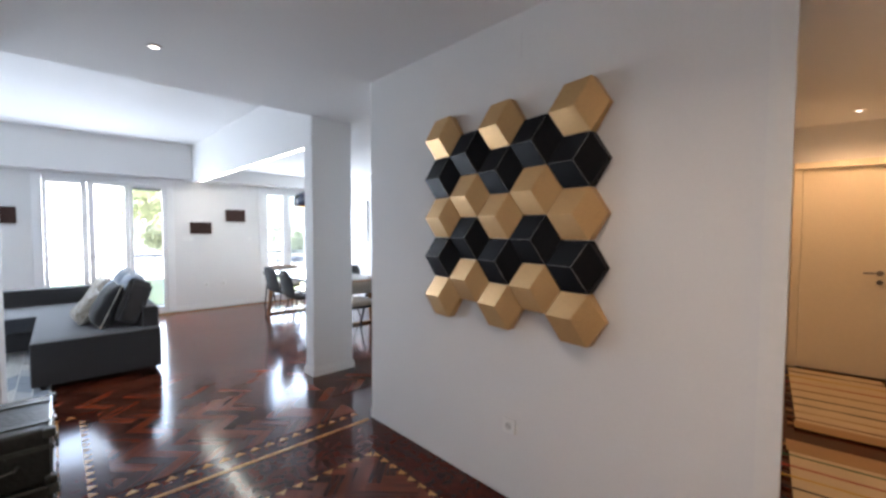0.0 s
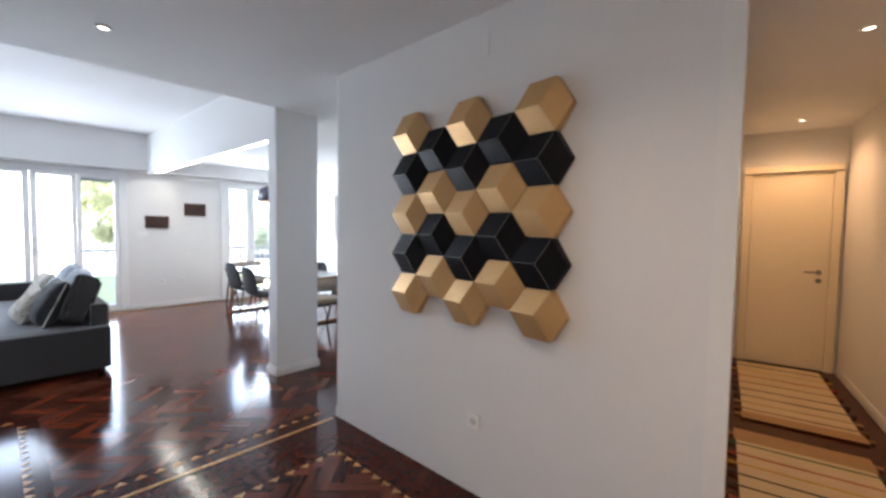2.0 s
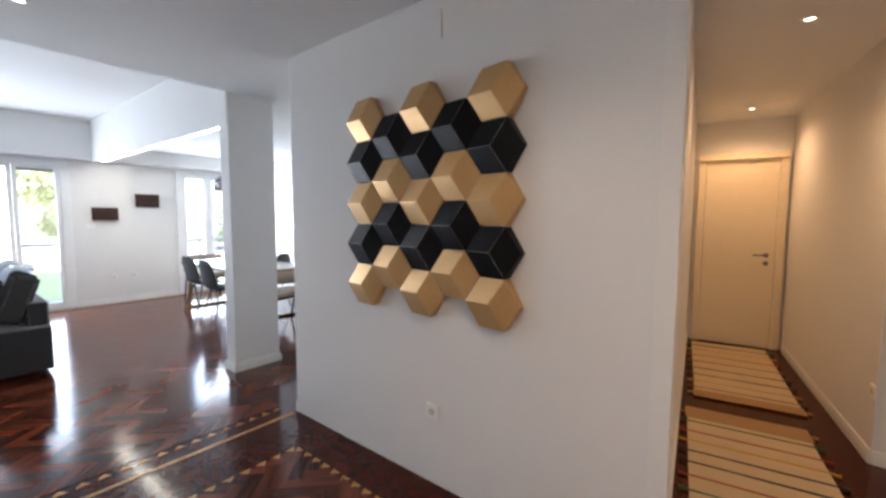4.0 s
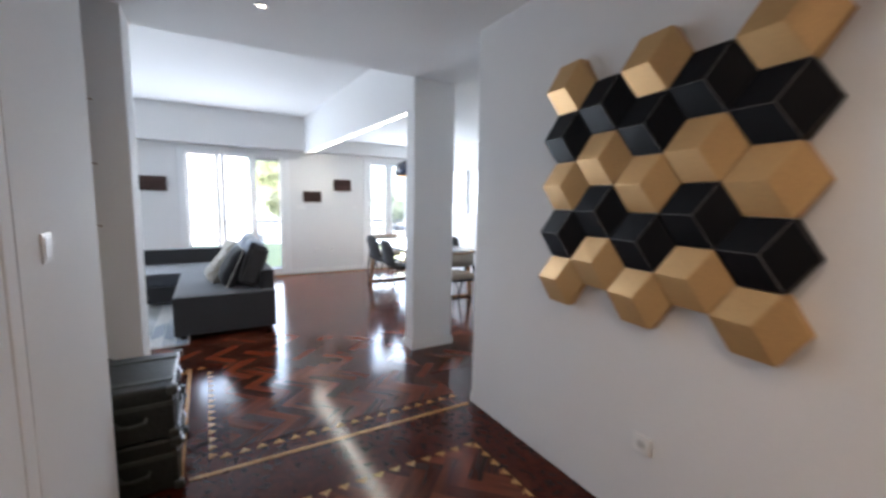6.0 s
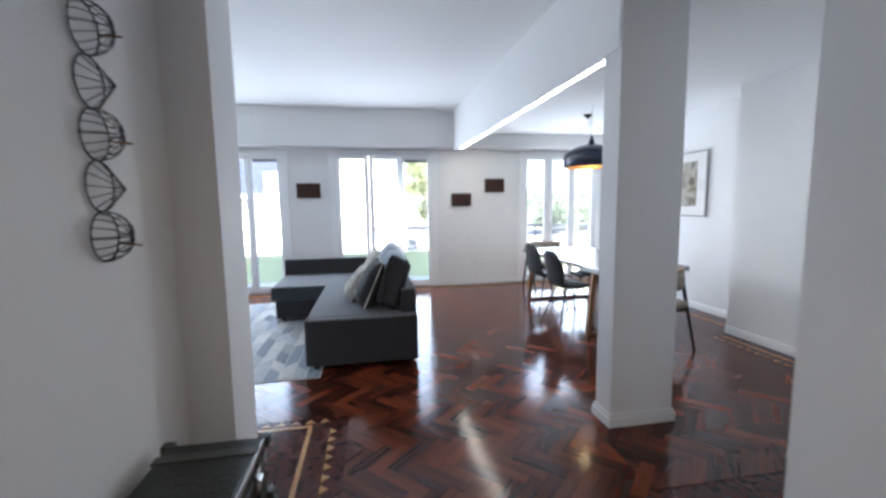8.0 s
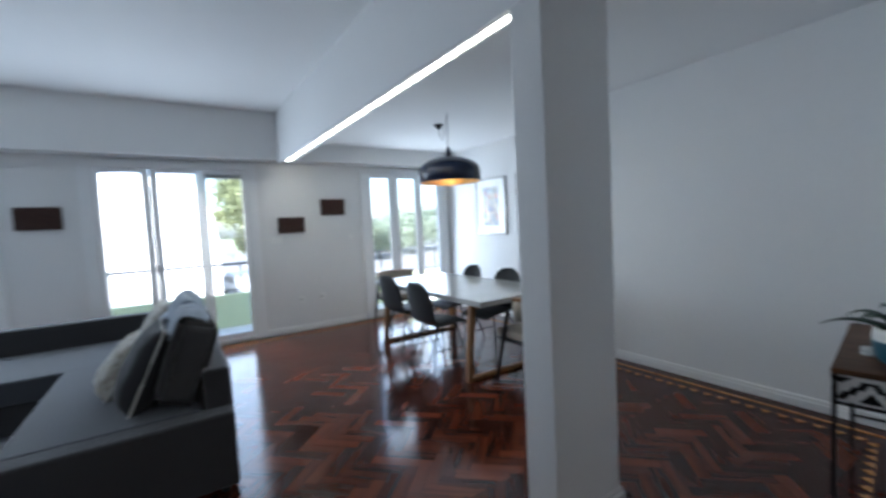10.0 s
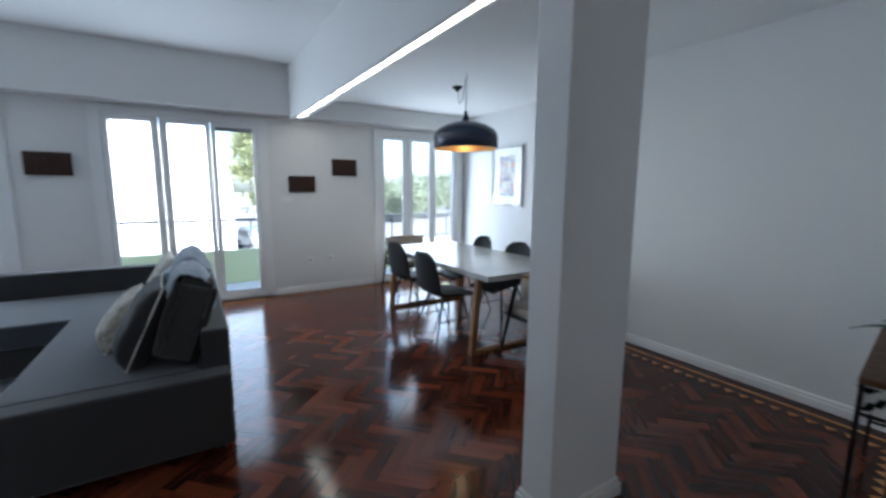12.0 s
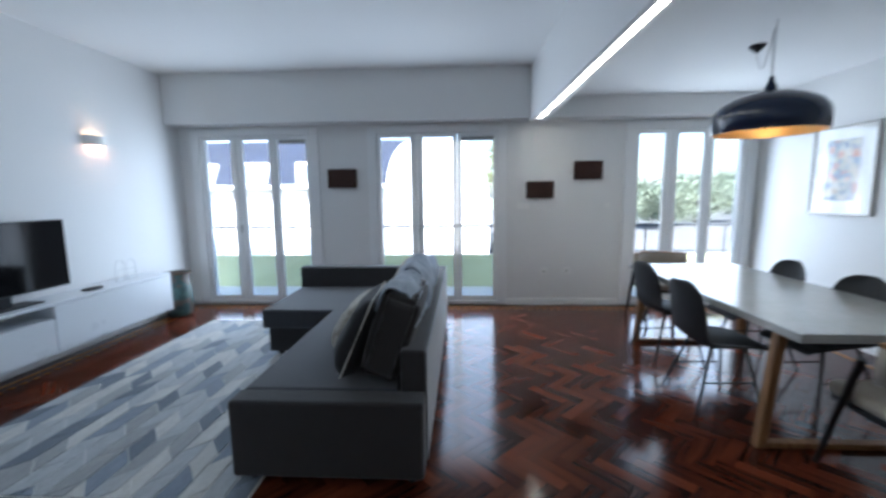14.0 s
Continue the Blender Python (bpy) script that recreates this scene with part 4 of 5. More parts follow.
def television():
    root = thing("television", pose(-5.85, -2.38, 0.6), "flat black television on the white cabinet, switched off", "television")
    part("housing", box(-0.53, 0.53, -0.02, 0.02, 0.09, 0.67, 0.006), BLACK_METAL, root)
    part("screen", box(-0.522, 0.522, 0.02, 0.0225, 0.105, 0.662), SCREEN, root)
    bm = box(-0.22, 0.22, -0.09, 0.09, 0.0, 0.012, 0.004)
    bm = box(-0.05, 0.05, -0.015, 0.015, 0.012, 0.1, 0.004, bm=bm)
    part("stand", bm, BLACK_METAL, root)


television()


def cabinet_ornaments():
    tray = thing("tray", pose(-6.55, -2.33, 0.6), "small flat black oval tray on the cabinet", "tray")
    bm = lathe([(0.0, 0.004), (0.085, 0.004), (0.1, 0.014), (0.104, 0.012), (0.09, 0.0), (0.0, 0.0)], 30)
    bmesh.ops.scale(bm, vec=(1, 0.6, 1), verts=bm.verts)
    part("dish", bm, BLACK_METAL, tray, smooth=True)
    rack = thing("wire_ornament", pose(-6.98, -2.36, 0.6), "thin pale wire frame ornament on the cabinet", "ornament")
    for dx in (-0.07, 0.07):
        pts = [(dx - 0.055, 0, 0.003), (dx - 0.055, 0, 0.17), (dx - 0.03, 0, 0.215), (dx + 0.03, 0, 0.215), (dx + 0.055, 0, 0.17), (dx + 0.055, 0, 0.003)]
        part("wire_loop", pipe(pts, 0.0035, 6, closed=True), CHROME, rack)
    part("wire_bar", rod((-0.13, 0, 0.115), (0.13, 0, 0.115), 0.0035), CHROME, rack)


cabinet_ornaments()


def floor_vase():
    root = thing("floor_vase", pose(-7.72, -2.36, 0), "tall weathered teal ceramic floor vase by the window", "vase")
    prof = [(0.0, 0.0), (0.1, 0.0), (0.115, 0.03), (0.125, 0.16), (0.118, 0.3), (0.1, 0.41), (0.104, 0.47), (0.12, 0.5), (0.115, 0.505), (0.098, 0.475), (0.092, 0.41), (0.11, 0.3), (0.115, 0.16), (0.0, 0.04)]
    body = part("body", lathe([(r * 1.25, z * 1.07) for r, z in prof], 36), VASE, root, smooth=True)
    part("rim_band", lathe([(0.151, 0.526), (0.156, 0.533), (0.154, 0.542), (0.14, 0.543)], 36), WALNUT, body)


floor_vase()


def wall_sconce():
    root = thing("wall_sconce", pose(-6.98, TVY, 2.02), "half-round white wall lamp glowing up and down", "wall lamp")
    bm = bmesh.new()
    prof = [(0.12 * math.cos(radians(a)), 0.095 * math.sin(radians(a))) for a in range(0, 181, 12)]
    inn = [(x * 0.94, y * 0.93) for x, y in prof]
    lo = [[bm.verts.new((x, y, z)) for x, y in s] for s in (prof, inn) for z in (-0.045, 0.045)]
    for i in range(len(prof) - 1):
        bm.faces.new((lo[0][i], lo[0][i + 1], lo[1][i + 1], lo[1][i]))
        bm.faces.new((lo[2][i], lo[3][i], lo[3][i + 1], lo[2][i + 1]))
        bm.faces.new((lo[1][i], lo[1][i + 1], lo[3][i + 1], lo[3][i]))
        bm.faces.new((lo[0][i], lo[2][i], lo[2][i + 1], lo[0][i + 1]))
    part("shade", bm, TRIM, root)
    bm = rod((-0.06, 0.045, 0), (0.06, 0.045, 0), 0.016)
    part("bulb", bm, BULB, root)


wall_sconce()
lamp("sconce_light", "POINT", pose(-6.98, TVY + 0.05, 2.0), 0.3, (1.0, 0.5, 0.32), 0.03)


# ---------------------------------------------------------------- dining
def dining_table():
    root = thing("dining_table", pose(-6.05, 3.345, 0), "long dining table with a pale concrete top and oak legs", "table")
    part("tabletop", box(-1.06, 1.06, -0.51, 0.51, 0.69, 0.74, 0.006), CONCRETE, root)
    for x in (-0.84, 0.84):
        for s in (-1, 1):
            bm = bmesh.new()
            top, low = 0.44, 0.5
            a = [bm.verts.new((x + dx, s * (top if z else low) + dy, 0.69 if z else 0.0)) for z in (0, 1) for dx, dy in ((-0.028, -0.025), (0.028, -0.025), (0.028, 0.025), (-0.028, 0.025))]
            for f in ((0, 1, 2, 3), (7, 6, 5, 4), (0, 4, 5, 1), (1, 5, 6, 2), (2, 6, 7, 3), (3, 7, 4, 0)):
                bm.faces.new([a[k] for k in f])
            bmesh.ops.bevel(bm, geom=bm.edges[:], offset=0.004, segments=1, affect="EDGES")
            part("leg", bm, OAK, root)
        part("foot_bar", box(x - 0.027, x + 0.027, -0.47, 0.47, 0.002, 0.035, 0.004), OAK, root)
        part("top_bar", box(x - 0.027, x + 0.027, -0.41, 0.41, 0.64, 0.688, 0.004), OAK, root)


dining_table()


def shell_chair():
    """A moulded black shell on four splayed steel legs; faces +y."""
    root = thing("dining_chair", pose(-5.76, 2.89, 0, 0, 0, 2), "black moulded shell dining chair with thin black steel legs", "chair", "chairs round the table")
    prof = [(0.3, 0.4), (0.288, 0.428), (0.2, 0.443), (0.0, 0.438), (-0.12, 0.436), (-0.195, 0.464), (-0.225, 0.55), (-0.25, 0.66), (-0.275, 0.77), (-0.29, 0.835), (-0.297, 0.872)]
    wide = [0.2, 0.215, 0.235, 0.24, 0.23, 0.215, 0.21, 0.215, 0.205, 0.165, 0.07]
    bm = bmesh.new()
    n = 12
    grid = []
    for (y, z), w in zip(prof, wide):
        row = []
        for i in range(n + 1):
            u = 2 * i / n - 1
            back = max(0.0, min(1.0, (z - 0.436) / 0.12))
            row.append(bm.verts.new((u * w, y + 0.06 * u * u * back, z + 0.035 * u * u * (1 - back) * (y < 0.19))))
        grid.append(row)
    for j in range(len(grid) - 1):
        for i in range(n):
            bm.faces.new((grid[j][i], grid[j][i + 1], grid[j + 1][i + 1], grid[j + 1][i]))
    bmesh.ops.recalc_face_normals(bm, faces=bm.faces)
    shell = part("shell", bm, BLACK_SHELL, root, smooth=True)
    th = shell.modifiers.new("thickness", "SOLIDIFY")
    th.thickness, th.offset = 0.012, 0
    sub = shell.modifiers.new("smooth", "SUBSURF")
    sub.levels = sub.render_levels = 1
    part("seat_pad", box(-0.18, 0.18, -0.14, 0.2, 0.438, 0.456, 0.008, 3), BLACK_SHELL, root, smooth=True)
    for sx in (-1, 1):
        for sy in (-1, 1):
            part("leg", rod((sx * 0.12, 0.02 + sy * 0.11, 0.431), (sx * 0.215, 0.0 + sy * 0.215, 0.0), 0.011, 0.008, 10), BLACK_METAL, root)
        part("stretcher", rod((sx * 0.175, -0.15, 0.2), (sx * 0.175, 0.16, 0.2), 0.006), BLACK_METAL, root)
    part("under_frame", pipe([(-0.12, -0.09, 0.423), (0.12, -0.09, 0.423), (0.12, 0.13, 0.423), (-0.12, 0.13, 0.423)], 0.009, closed=True), BLACK_METAL, root)
    return root


chair = shell_chair()
copy_thing(chair, pose(-6.53, 2.95, 0, 0, 0, 5))
copy_thing(chair, pose(-6.47, 3.66, 0, 0, 0, 177))
copy_thing(chair, pose(-5.77, 3.64, 0, 0, 0, 184))


def armchair(m):
    """An upholstered chair with a curved back rail on dark splayed legs; faces +y."""
    root = thing("dining_armchair", m, "beige upholstered dining armchair with dark wooden legs", "chair", "armchairs at the table ends")
    part("seat", box(-0.24, 0.24, -0.22, 0.25, 0.4, 0.475, 0.03, 3), BEIGE, root, smooth=True)
    bm = bmesh.new()
    rows = []
    for k in range(15):
        a = radians(200 + k * 10)
        ro, ri = 0.315, 0.275
        x, y = math.cos(a), math.sin(a)
        yo = 0.06
        rows.append([bm.verts.new((x * r, y * r * 0.95 + yo, z)) for r, z in ((ro, 0.58), (ro + 0.012, 0.67), (ro, 0.75), (ri, 0.755), (ri - 0.012, 0.67), (ri, 0.585))])
    for p, q in zip(rows, rows[1:]):
        for i in range(6):
            bm.faces.new((p[i], p[(i + 1) % 6], q[(i + 1) % 6], q[i]))
    bm.faces.new(rows[0]), bm.faces.new(rows[-1][::-1])
    part("backrest", bm, BEIGE, root, smooth=True)
    bm = bmesh.new()
    rows = []
    for k in range(15):
        a = radians(200 + k * 10)
        x, y = math.cos(a), math.sin(a)
        rows.append([bm.verts.new((x * r, y * r * 0.95 + 0.06, z)) for r, z in ((0.318, 0.752), (0.318, 0.772), (0.272, 0.772), (0.272, 0.756))])
    for p, q in zip(rows, rows[1:]):
        for i in range(4):
            bm.faces.new((p[i], p[(i + 1) % 4], q[(i + 1) % 4], q[i]))
    bm.faces.new(rows[0]), bm.faces.new(rows[-1][::-1])
    part("top_rail", bm, OAK, root, "bent wooden top rail")
    for sx in (-1, 1):
        part("leg", rod((sx * 0.25, -0.1, 0.66), (sx * 0.27, -0.27, 0.0), 0.019, 0.013, 12), BLACK_METAL, root)
        part("leg", rod((sx * 0.27, 0.05, 0.66), (sx * 0.25, 0.25, 0.0), 0.019, 0.013, 12), BLACK_METAL, root)
    part("under_rail", box(-0.23, 0.23, -0.2, 0.23, 0.37, 0.4, 0.004), BLACK_METAL, root)
    return root


arm = armchair(pose(-4.83, 3.3, 0, 0, 0, 90))
copy_thing(arm, pose(-7.6, 3.4, 0, 0, 0, -90))


def pendant():
    root = thing("pendant_lamp", pose(-5.96, 3.26, 0), "wide navy enamelled pendant lamp with a gold lining, lit", "pendant lamp")
    R, zb = 0.33, 1.845
    outer = [(0.03, 0.295), (0.05, 0.278), (0.14, 0.258), (0.22, 0.23), (0.285, 0.192), (0.318, 0.152), (R, 0.112), (R, 0.0)]
    part("shade", lathe([(r, z + zb) for r, z in outer] + [(R - 0.005, zb), (R - 0.006, zb + 0.058), (R - 0.012, zb + 0.075)], 56), LAMPBLUE, root, smooth=True)
    part("lining", lathe([(r * 0.975 - 0.002, z * 0.95 + zb + 0.001) for r, z in outer][::-1], 56), LAMPGOLD, root, "gold inner lining", smooth=True)
    part("cap", lathe([(0.0, zb + 0.375), (0.014, zb + 0.375), (0.019, zb + 0.34), (0.034, zb + 0.31), (0.038, zb + 0.285)], 24), LAMPBLUE, root, smooth=True)
    part("rod", rod((0, 0, zb + 0.37), (0, 0, LOW - 0.045), 0.006), CHROME, root)
    part("hook", pipe([(0, 0, LOW - 0.045), (0.012, 0, LOW - 0.03), (0.008, 0, LOW - 0.012), (0, 0, LOW)], 0.004), CHROME, root)
    pts = []
    for k in range(13):
        t = k / 12
        pts.append((-0.5 * (1 - t), 0.22 * (1 - t), LOW - 0.05 - 0.2 * math.sin(math.pi * min(1, t * 1.08)) * (1 - 0.2 * t)))
    part("cord", pipe(pts, 0.0035, 6), FRAME_GREY, root)
    part("ceiling_rose", lathe([(0.0, LOW - 0.06), (0.012, LOW - 0.055), (0.03, LOW - 0.035), (0.055, LOW - 0.012), (0.058, LOW)], 28), BLACK_METAL, root, smooth=True).location = (-0.5, 0.22, 0)
    b = bmesh.new()
    bmesh.ops.create_uvsphere(b, u_segments=20, v_segments=12, radius=0.045)
    bmesh.ops.translate(b, vec=(0, 0, zb + 0.12), verts=b.verts)
    part("bulb", b, BULB, root, smooth=True)
    part("socket", rod((0, 0, zb + 0.155), (0, 0, zb + 0.29), 0.022), BLACK_METAL, root)


pendant()
lamp("pendant_light", "POINT", pose(-5.96, 3.26, 1.94), 0.34, (1.0, 0.68, 0.38), 0.05)


def framed_print(x0, x1, z0, z1, art, label):
    root = thing("framed_print", pose((x0 + x1) / 2, 4.79, (z0 + z1) / 2), label, "picture", "framed prints")
    w, h, b = (x1 - x0) / 2, (z1 - z0) / 2, 0.018
    bm = box(-w, w, -0.03, 0, h - b, h, 0.002)
    bm = box(-w, w, -0.03, 0, -h, -h + b, 0.002, bm=bm)
    bm = box(-w, -w + b, -0.03, 0, -h + b, h - b, 0.002, bm=bm)
    bm = box(w - b, w, -0.03, 0, -h + b, h - b, 0.002, bm=bm)
    part("frame", bm, FRAME_GREY, root)
    part("mount", box(-w + b, w - b, -0.012, -0.002, -h + b, h - b), PAPER, root)
    part("print", box(-w * 0.52, w * 0.52, -0.014, -0.0125, -h * 0.68, h * 0.7), art, root)
    part("glazing", box(-w + b, w - b, -0.022, -0.019, -h + b, h - b), PICGLASS, root).visible_shadow = False


framed_print(-7.43, -6.76, 1.215, 2.06, ART_A, "framed abstract print in grey, ochre and blue with a white mount")
framed_print(-6.53, -5.82, 1.215, 2.06, ART_B, "framed sepia print with a wide white mount")


# ---------------------------------------------------------------- console corner
def console_table():
    root = thing("console_table", pose(-2.767, 3.459, 0, 0, 0, 8), "narrow console table with a wooden top and black steel legs", "console table")
    x, y, z = 0.17, 0.47, 0.73
    part("top", box(-x, x, -y, y, z - 0.025, z, 0.004), WALNUT, root)
    part("drawer_box", box(-x + 0.02, x - 0.02, -y + 0.02, y - 0.02, z - 0.135, z - 0.026, 0.003), BLACKP, root)
    # stepped white and black zigzag panel on the end and the long side
    end = part("end_panel", box(-x + 0.016, x - 0.016, -y + 0.012, -y + 0.02, z - 0.135, z - 0.028), WHITE_SPEC, root, "white panel with a stepped black zigzag")
    side = part("side_panel", box(-x + 0.012, -x + 0.02, -y + 0.02, y - 0.02, z - 0.135, z - 0.028), WHITE_SPEC, root, "white panel with a stepped black zigzag")
    for xa, xb, za, zb in ((-0.15, -0.055, 0.045, 0.128), (-0.055, 0.05, 0.128, 0.04), (0.05, 0.15, 0.04, 0.12)):
        for k in range(7):
            u = (k + 0.5) / 7
            px, pz, w = xa + (xb - xa) * u, z - 0.172 + za + (zb - za) * u, 0.013 if k % 2 else 0.02
            part("zigzag_step", box(px - w, px + w, -y + 0.009, -y + 0.012, pz - 0.0055, pz + 0.0055), BLACKP, end)
    for c, base, tip in ((-0.052, -0.128, -0.085), (0.05, -0.035, -0.06), (-0.14, -0.035, -0.06), (0.13, -0.13, -0.1)):
        bm = bmesh.new()
        lo, hi = [[bm.verts.new((c + dx, py, z + dz)) for dx, dz in ((-0.035, base), (0.035, base), (0.0, tip))] for py in (-y + 0.009, -y + 0.012)]
        bm.faces.new(lo), bm.faces.new(hi[::-1])
        for q in range(3):
            bm.faces.new((lo[q], hi[q], hi[(q + 1) % 3], lo[(q + 1) % 3]))
        bmesh.ops.recalc_face_normals(bm, faces=bm.faces)
        part("black_triangle", bm, BLACKP, end)
    for c in (-0.36, -0.18, 0.0, 0.18, 0.36):
        for k in range(5):
            w = 0.014 + 0.013 * k
            for s in (-1, 1):
                part("zigzag_step", box(-x + 0.009, -x + 0.012, c + s * w - 0.01, c + s * w + 0.01, z - 0.045 - k * 0.017, z - 0.036 - k * 0.017), BLACKP, side)
    for sx in (-1, 1):
        for sy in (-1, 1):
            part("leg", box(sx * (x - 0.012) - 0.008, sx * (x - 0.012) + 0.008, sy * (y - 0.012) - 0.008, sy * (y - 0.012) + 0.008, 0, z - 0.026), BLACK_METAL, root)
        part("side_bar", box(sx * (x - 0.012) - 0.006, sx * (x - 0.012) + 0.006, -y + 0.02, y - 0.02, z - 0.152, z - 0.14), BLACK_METAL, root)
    for sy in (-1, 1):
        part("end_bar", box(-x + 0.02, x - 0.02, sy * (y - 0.012) - 0.006, sy * (y - 0.012) + 0.006, z - 0.152, z - 0.14), BLACK_METAL, root)
    part("foot_bar", box(-x + 0.02, x - 0.02, y - 0.018, y - 0.006, 0.2, 0.212), BLACK_METAL, root)


console_table()


def potted_agave():
    root = thing("potted_plant", pose(-2.695, 3.22, 0.73), "spiky green succulent in a white and teal pot on the console", "potted plant")
    prof = [(0.0, 0.0), (0.076, 0.0), (0.091, 0.02), (0.098, 0.06), (0.1, 0.092)]
    pot = part("pot", lathe(prof, 40), POT_TEAL, root, smooth=True)
    part("rim", lathe([(0.1, 0.092), (0.1, 0.12), (0.097, 0.148), (0.089, 0.145), (0.087, 0.12)], 40), POT_WHITE, pot, "white glazed upper band", smooth=True)
    bm = bmesh.new()
    bmesh.ops.create_circle(bm, cap_ends=True, segments=32, radius=0.088)
    bmesh.ops.translate(bm, vec=(0, 0, 0.128), verts=bm.verts)
    part("soil", bm, SOIL, root)
    rnd = random.Random(8)
    for k in range(13):
        a, length, rise = k * 2.4 + rnd.uniform(-0.2, 0.2), rnd.uniform(0.15, 0.27), rnd.uniform(0.05, 0.11)
        if k > 9:
            length, rise = 0.07, 0.12
        bm = bmesh.new()
        rings = []
        for j in range(8):
            t = j / 7
            r = 0.02 + length * t
            z = 0.125 + rise * math.sin(t * 2.1) - 0.05 * t * t * (k < 10)
            w = 0.026 * (1 - t) ** 0.7 * (0.6 + 1.3 * t if t < 0.35 else 1.05) + 0.001
            side = Vector((-math.sin(a), math.cos(a), 0))
            c = Vector((r * math.cos(a), r * math.sin(a), z))
            rings.append([bm.verts.new(c + side * w + Vector((0, 0, w * 0.45))), bm.verts.new(c + Vector((0, 0, 0.003))), bm.verts.new(c - side * w + Vector((0, 0, w * 0.45))), bm.verts.new(c - Vector((0, 0, 0.008 * (1 - t) + 0.001)))])
        for p, q in zip(rings, rings[1:]):
            for i in range(4):
                bm.faces.new((p[i], p[(i + 1) % 4], q[(i + 1) % 4], q[i]))
        bm.faces.new(rings[0]), bm.faces.new(rings[-1][::-1])
        part("leaf", bm, AGAVE, root, smooth=True)
    part("wood_block", box(-0.03, 0.02, 0.02, 0.06, 0.13, 0.235, 0.006), OAK, root, "pale wooden stake in the pot")


potted_agave()
for dx, dy in ((-0.115, -0.03), (-0.13, 0.05)):
    bm = bmesh.new()
    bmesh.ops.create_cone(bm, cap_ends=True, segments=20, radius1=0.026, radius2=0.024, depth=0.012)
    bmesh.ops.bevel(bm, geom=bm.edges[:], offset=0.002, segments=1, affect="EDGES")
    ob = tagged(part("tealight_dish", bm, POT_WHITE), "small white dish on the console table", "dish", "console dishes")
    ob.location = (-2.7 + dx, 3.3 + dy, 0.736)


def wooden_frame():
    root = thing("wooden_mirror", pose(-2.53, 3.1, 1.52, 0, 0, 8), "thick red-brown wooden mirror frame on the wall", "mirror")
    w, h, b = 0.34, 0.375, 0.07
    bm = box(-0.075, 0, -w, -w + b, -h, h, 0.006)
    bm = box(-0.075, 0, w - b, w, -h, h, 0.006, bm=bm)
    bm = box(-0.075, 0, -w + b, w - b, h - b, h, 0.006, bm=bm)
    bm = box(-0.075, 0, -w + b, w - b, -h, -h + b, 0.006, bm=bm)
    part("frame", bm, REDWOOD, root)
    m = surface("mirror silver", (0.85, 0.85, 0.85), 0.03, metal=1.0, vary=0.0, bump=0.0)
    part("mirror_glass", box(-0.03, -0.012, -w + b, w - b, -h + b, h - b), m, root)


wooden_frame()


# ---------------------------------------------------------------- parquet, laid last
PL, PW = 0.3, 0.075


def clip_rect(poly, x0, x1, y0, y1):
    for axis, limit, less in ((0, x0, False), (0, x1, True), (1, y0, False), (1, y1, True)):
        out = []
        for i in range(len(poly)):
            p, q = poly[i], poly[(i + 1) % len(poly)]
            ip, iq = (p[axis] <= limit) == less, (q[axis] <= limit) == less
            if ip:
                out.append(p)
            if ip != iq:
                t = (limit - p[axis]) / (q[axis] - p[axis])
                out.append((p[0] + t * (q[0] - p[0]), p[1] + t * (q[1] - p[1])))
        poly = out
        if len(poly) < 3:
            return []
    return poly


def plank_mesh():
    bm = box(0.0004, PL - 0.0004, 0.0004, PW - 0.0004, -0.004, 0.0)
    uv = bm.loops.layers.uv.new("UVMap")
    for f in bm.faces:
        for lp in f.loops:
            lp[uv].uv = (lp.vert.co.x, lp.vert.co.y)
    me = mesh_of(bm, "plank")
    me.materials.append(PLANK)
    return me


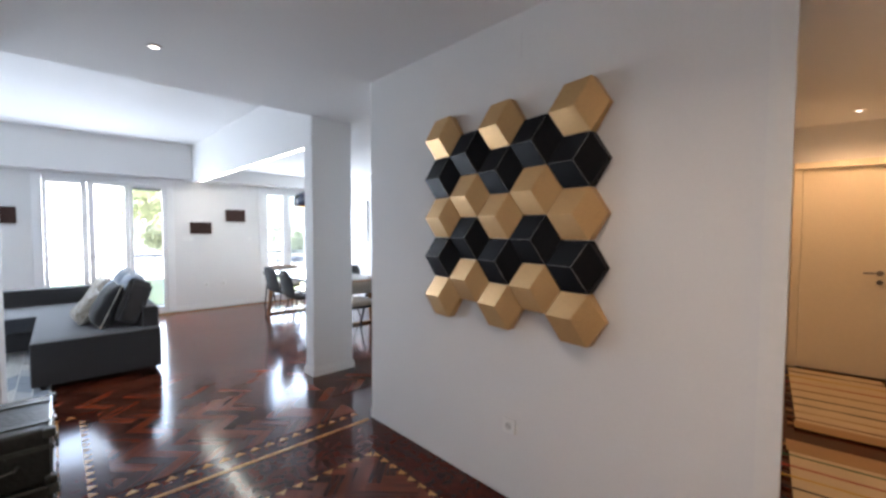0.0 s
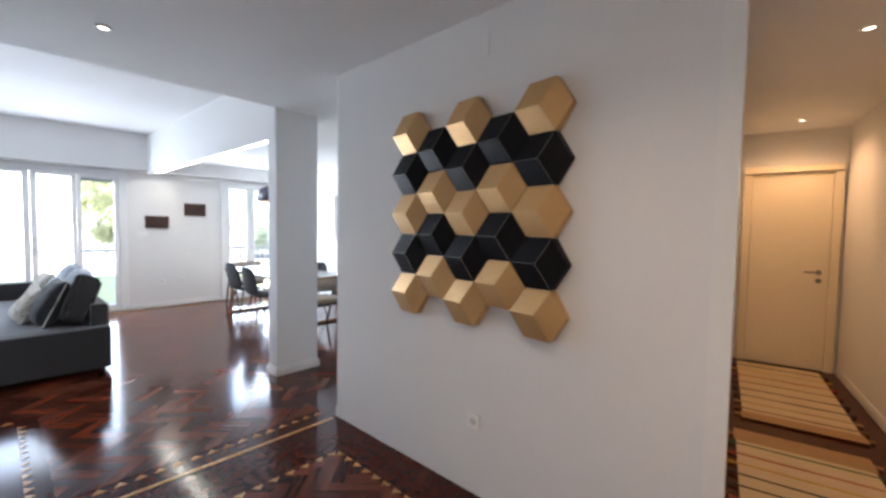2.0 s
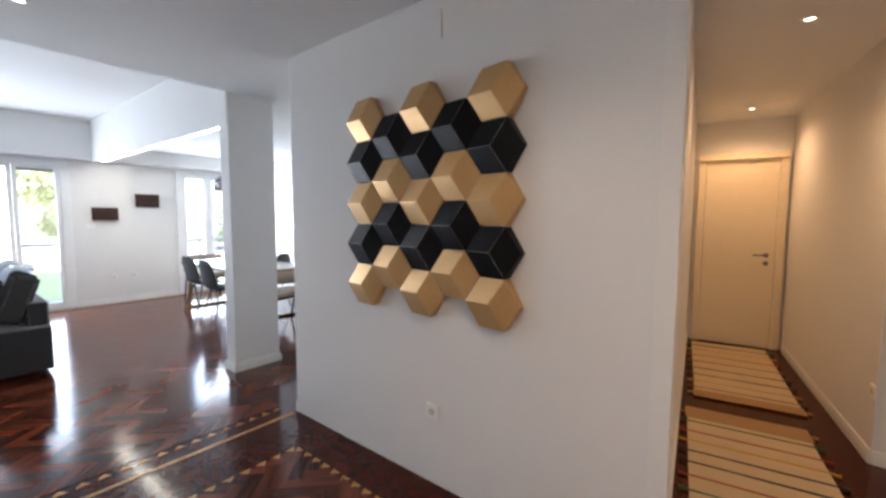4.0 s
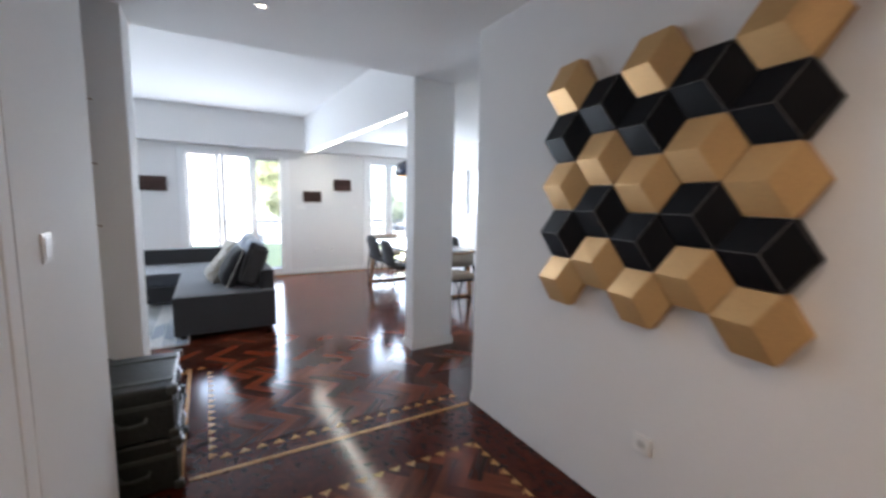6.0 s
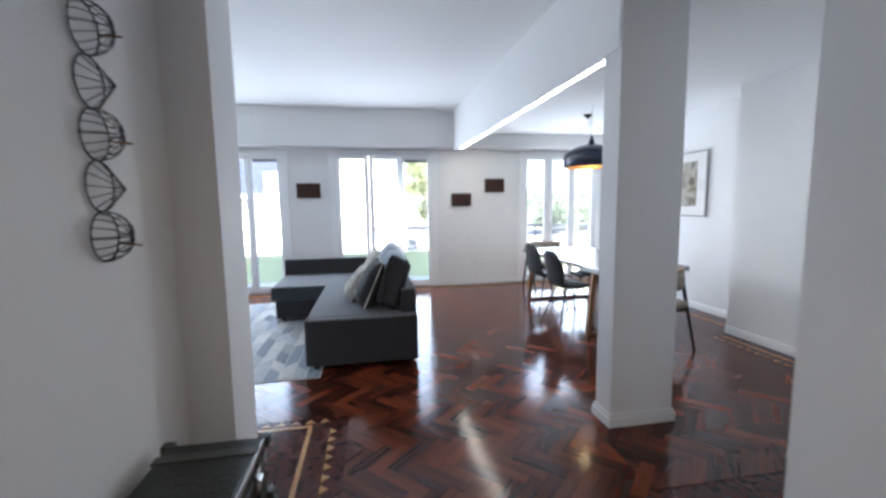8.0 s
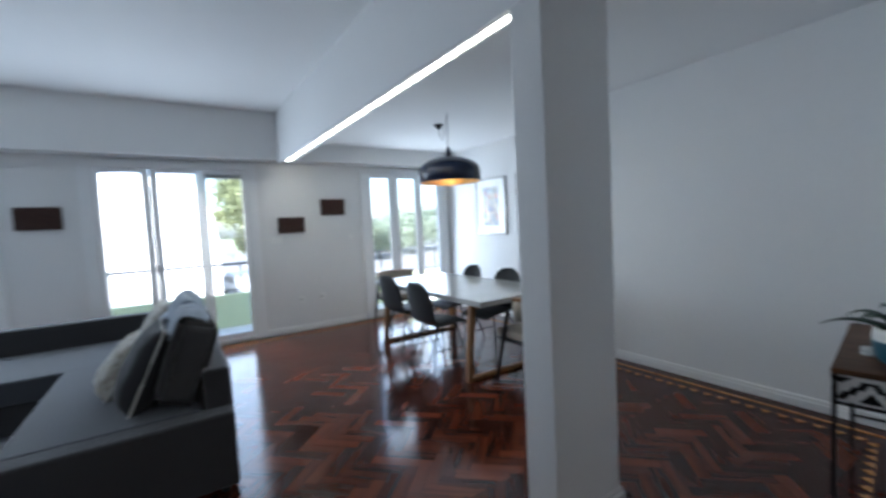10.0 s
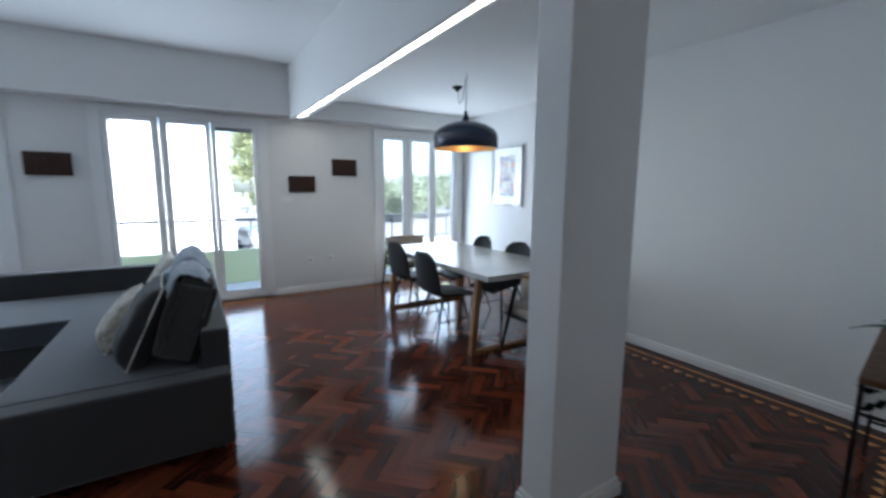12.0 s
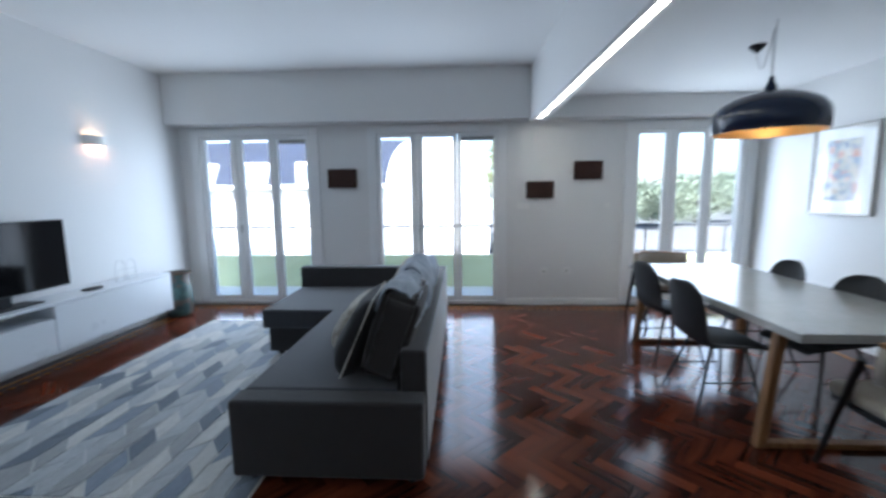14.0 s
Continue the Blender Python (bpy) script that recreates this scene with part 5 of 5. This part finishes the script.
FIELDS = [(-7.98, -3.99, -2.27, 4.0), (-3.99, -2.56, 0.4, 1.93), (-3.99, -2.95, 1.93, 4.0), (-1.93, 2.3, 0.06, 1.68)]
NEAR = (-5.75, -2.56, 0.98, 2.2)     # the stretch walked nearest
rnd = random.Random(21)
shared = plank_mesh()
verts, faces, uvs = [], [], []
count = 0
c45 = math.sqrt(0.5)
for i in range(-58, 58):
    for j in range(-14, 14):
        for k in range(2):
            # herringbone cell in the turned frame
            bx, by = i * PW + j * PL, i * PW - j * PL
            if k == 0:
                ox, oy, flat = bx, by, True
            else:
                ox, oy, flat = bx, by + PW, False
            corners = [(ox, oy), (ox + PL, oy), (ox + PL, oy + PW), (ox, oy + PW)] if flat else [(ox, oy), (ox + PW, oy), (ox + PW, oy + PL), (ox, oy + PL)]
            world_pts = [((x - y) * c45 - 4.6, (x + y) * c45 + 1.0) for x, y in corners]
            for f in FIELDS:
                poly = clip_rect(world_pts, *f)
                if not poly:
                    continue
                whole = all(f[0] < x < f[1] and f[2] < y < f[3] for x, y in world_pts)
                lift = rnd.uniform(-0.0004, 0.0004)
                near = whole and all(NEAR[0] < x < NEAR[1] and NEAR[2] < y < NEAR[3] for x, y in world_pts)
                if near and count < 300:
                    count += 1
                    ob = new("plank", shared)
                    x, y = world_pts[0] if flat else world_pts[1]
                    ob.matrix_world = pose(x, y, lift, rnd.uniform(-0.12, 0.12), 0, 45 if flat else 135)
                    ob.parent = floor
                else:
                    cx, cy = sum(p[0] for p in poly) / len(poly), sum(p[1] for p in poly) / len(poly)
                    size = 1 - 0.0007 / PW
                    base = len(verts)
                    tilt = rnd.uniform(-0.004, 0.004)
                    for x, y in poly:
                        px, py = cx + (x - cx) * size, cy + (y - cy) * size
                        verts.append((px, py, lift + tilt * (px - cx)))
                    for x, y in poly:
                        verts.append((cx + (x - cx) * size, cy + (y - cy) * size, -0.0035))
                    m = len(poly)
                    off = (rnd.uniform(0, 9), rnd.uniform(0, 9))
                    ax = (c45, c45) if flat else (-c45, c45)
                    ring = []
                    for x, y in poly:
                        dx, dy = x - cx, y - cy
                        ring.append((off[0] + dx * ax[0] + dy * ax[1], off[1] - dx * ax[1] + dy * ax[0]))
                    faces.append(tuple(range(base, base + m)))
                    uvs += ring
                    for a in range(m):
                        b = (a + 1) % m
                        faces.append((base + a, base + m + a, base + m + b, base + b))
                        uvs += [ring[a], ring[a], ring[b], ring[b]]
me = bpy.data.meshes.new("parquet_planks")
me.from_pydata(verts, [], faces)
layer = me.uv_layers.new(name="UVMap")
layer.data.foreach_set("uv", [c for uv in uvs for c in uv])
me.materials.append(PLANK)
me.update()
rest = tagged(new("parquet_planks", me), "dark red herringbone parquet planks", "", "", "stuff")
rest.parent = floor


def inlay_line(a, b, w):
    a, b = Vector((*a, 0)), Vector((*b, 0))
    d = (b - a).normalized()
    n = Vector((-d.y, d.x, 0)) * w / 2
    part("inlay_line", prism([(p.x, p.y) for p in (a - n, b - n, b + n, a + n)], -0.0035, 0.0002), INLAY, floor)


tri = bmesh.new()
lo = [tri.verts.new((x, y, -0.0035)) for x, y in ((-0.032, 0), (0.032, 0), (0, 0.042))]
hi = [tri.verts.new((x, y, 0.0003)) for x, y in ((-0.032, 0), (0.032, 0), (0, 0.042))]
tri.faces.new(lo[::-1]), tri.faces.new(hi)
for q in range(3):
    tri.faces.new((lo[q], lo[(q + 1) % 3], hi[(q + 1) % 3], hi[q]))
tri_mesh = mesh_of(tri, "inlay_triangle")
tri_mesh.materials.append(INLAY)


def sawtooth(a, b, flip=1, pitch=0.09):
    """A row of small pale triangles from a to b, pointing to the left of the way (flip 1)."""
    a, b = Vector((*a, 0)), Vector((*b, 0))
    n = int((b - a).length / pitch)
    ang = math.degrees(math.atan2((b - a).y, (b - a).x)) + (0 if flip > 0 else 180)
    for q in range(n):
        p = a.lerp(b, (q + 0.5) / n)
        ob = new("inlay_triangle", tri_mesh)
        ob.matrix_world = pose(p.x, p.y, 0, 0, 0, ang)
        ob.parent = floor


# boundary between hall and living room, then round the pier
inlay_line((-2.37, 0.2), (-2.37, 1.93), 0.026)
inlay_line((-2.36, 0.16), (-3.88, 0.16), 0.026)
inlay_line((-3.9, 0.17), (-3.9, -2.4), 0.026)
sawtooth((-2.5, 0.33), (-2.5, 1.93), 1)
sawtooth((-3.86, 0.29), (-2.5, 0.29), 1)
sawtooth((-3.94, -2.3), (-3.94, 0.29), 1)
# living and dining edges
inlay_line((-8.14, -2.42), (-8.14, 4.52), 0.022)
sawtooth((-8.06, -2.3), (-8.06, 4.4), -1)
inlay_line((-8.13, -2.42), (-3.92, -2.42), 0.022)
sawtooth((-8.0, -2.34), (-4.0, -2.34), 1)
inlay_line((-4.9, 4.2), (-2.83, 4.2), 0.022)
sawtooth((-4.9, 4.1), (-2.95, 4.1), -1)
inlay_line((-2.81, 4.2), (-2.55, 2.2), 0.022)
sawtooth((-2.92, 4.1), (-2.66, 2.2), -1)
inlay_line((-8.13, 4.52), (-5.1, 4.52), 0.022)
# hall field
sawtooth((-1.95, 1.7), (0.05, 1.7), -1)
sawtooth((-1.95, 0.08), (-1.95, 1.7), -1)
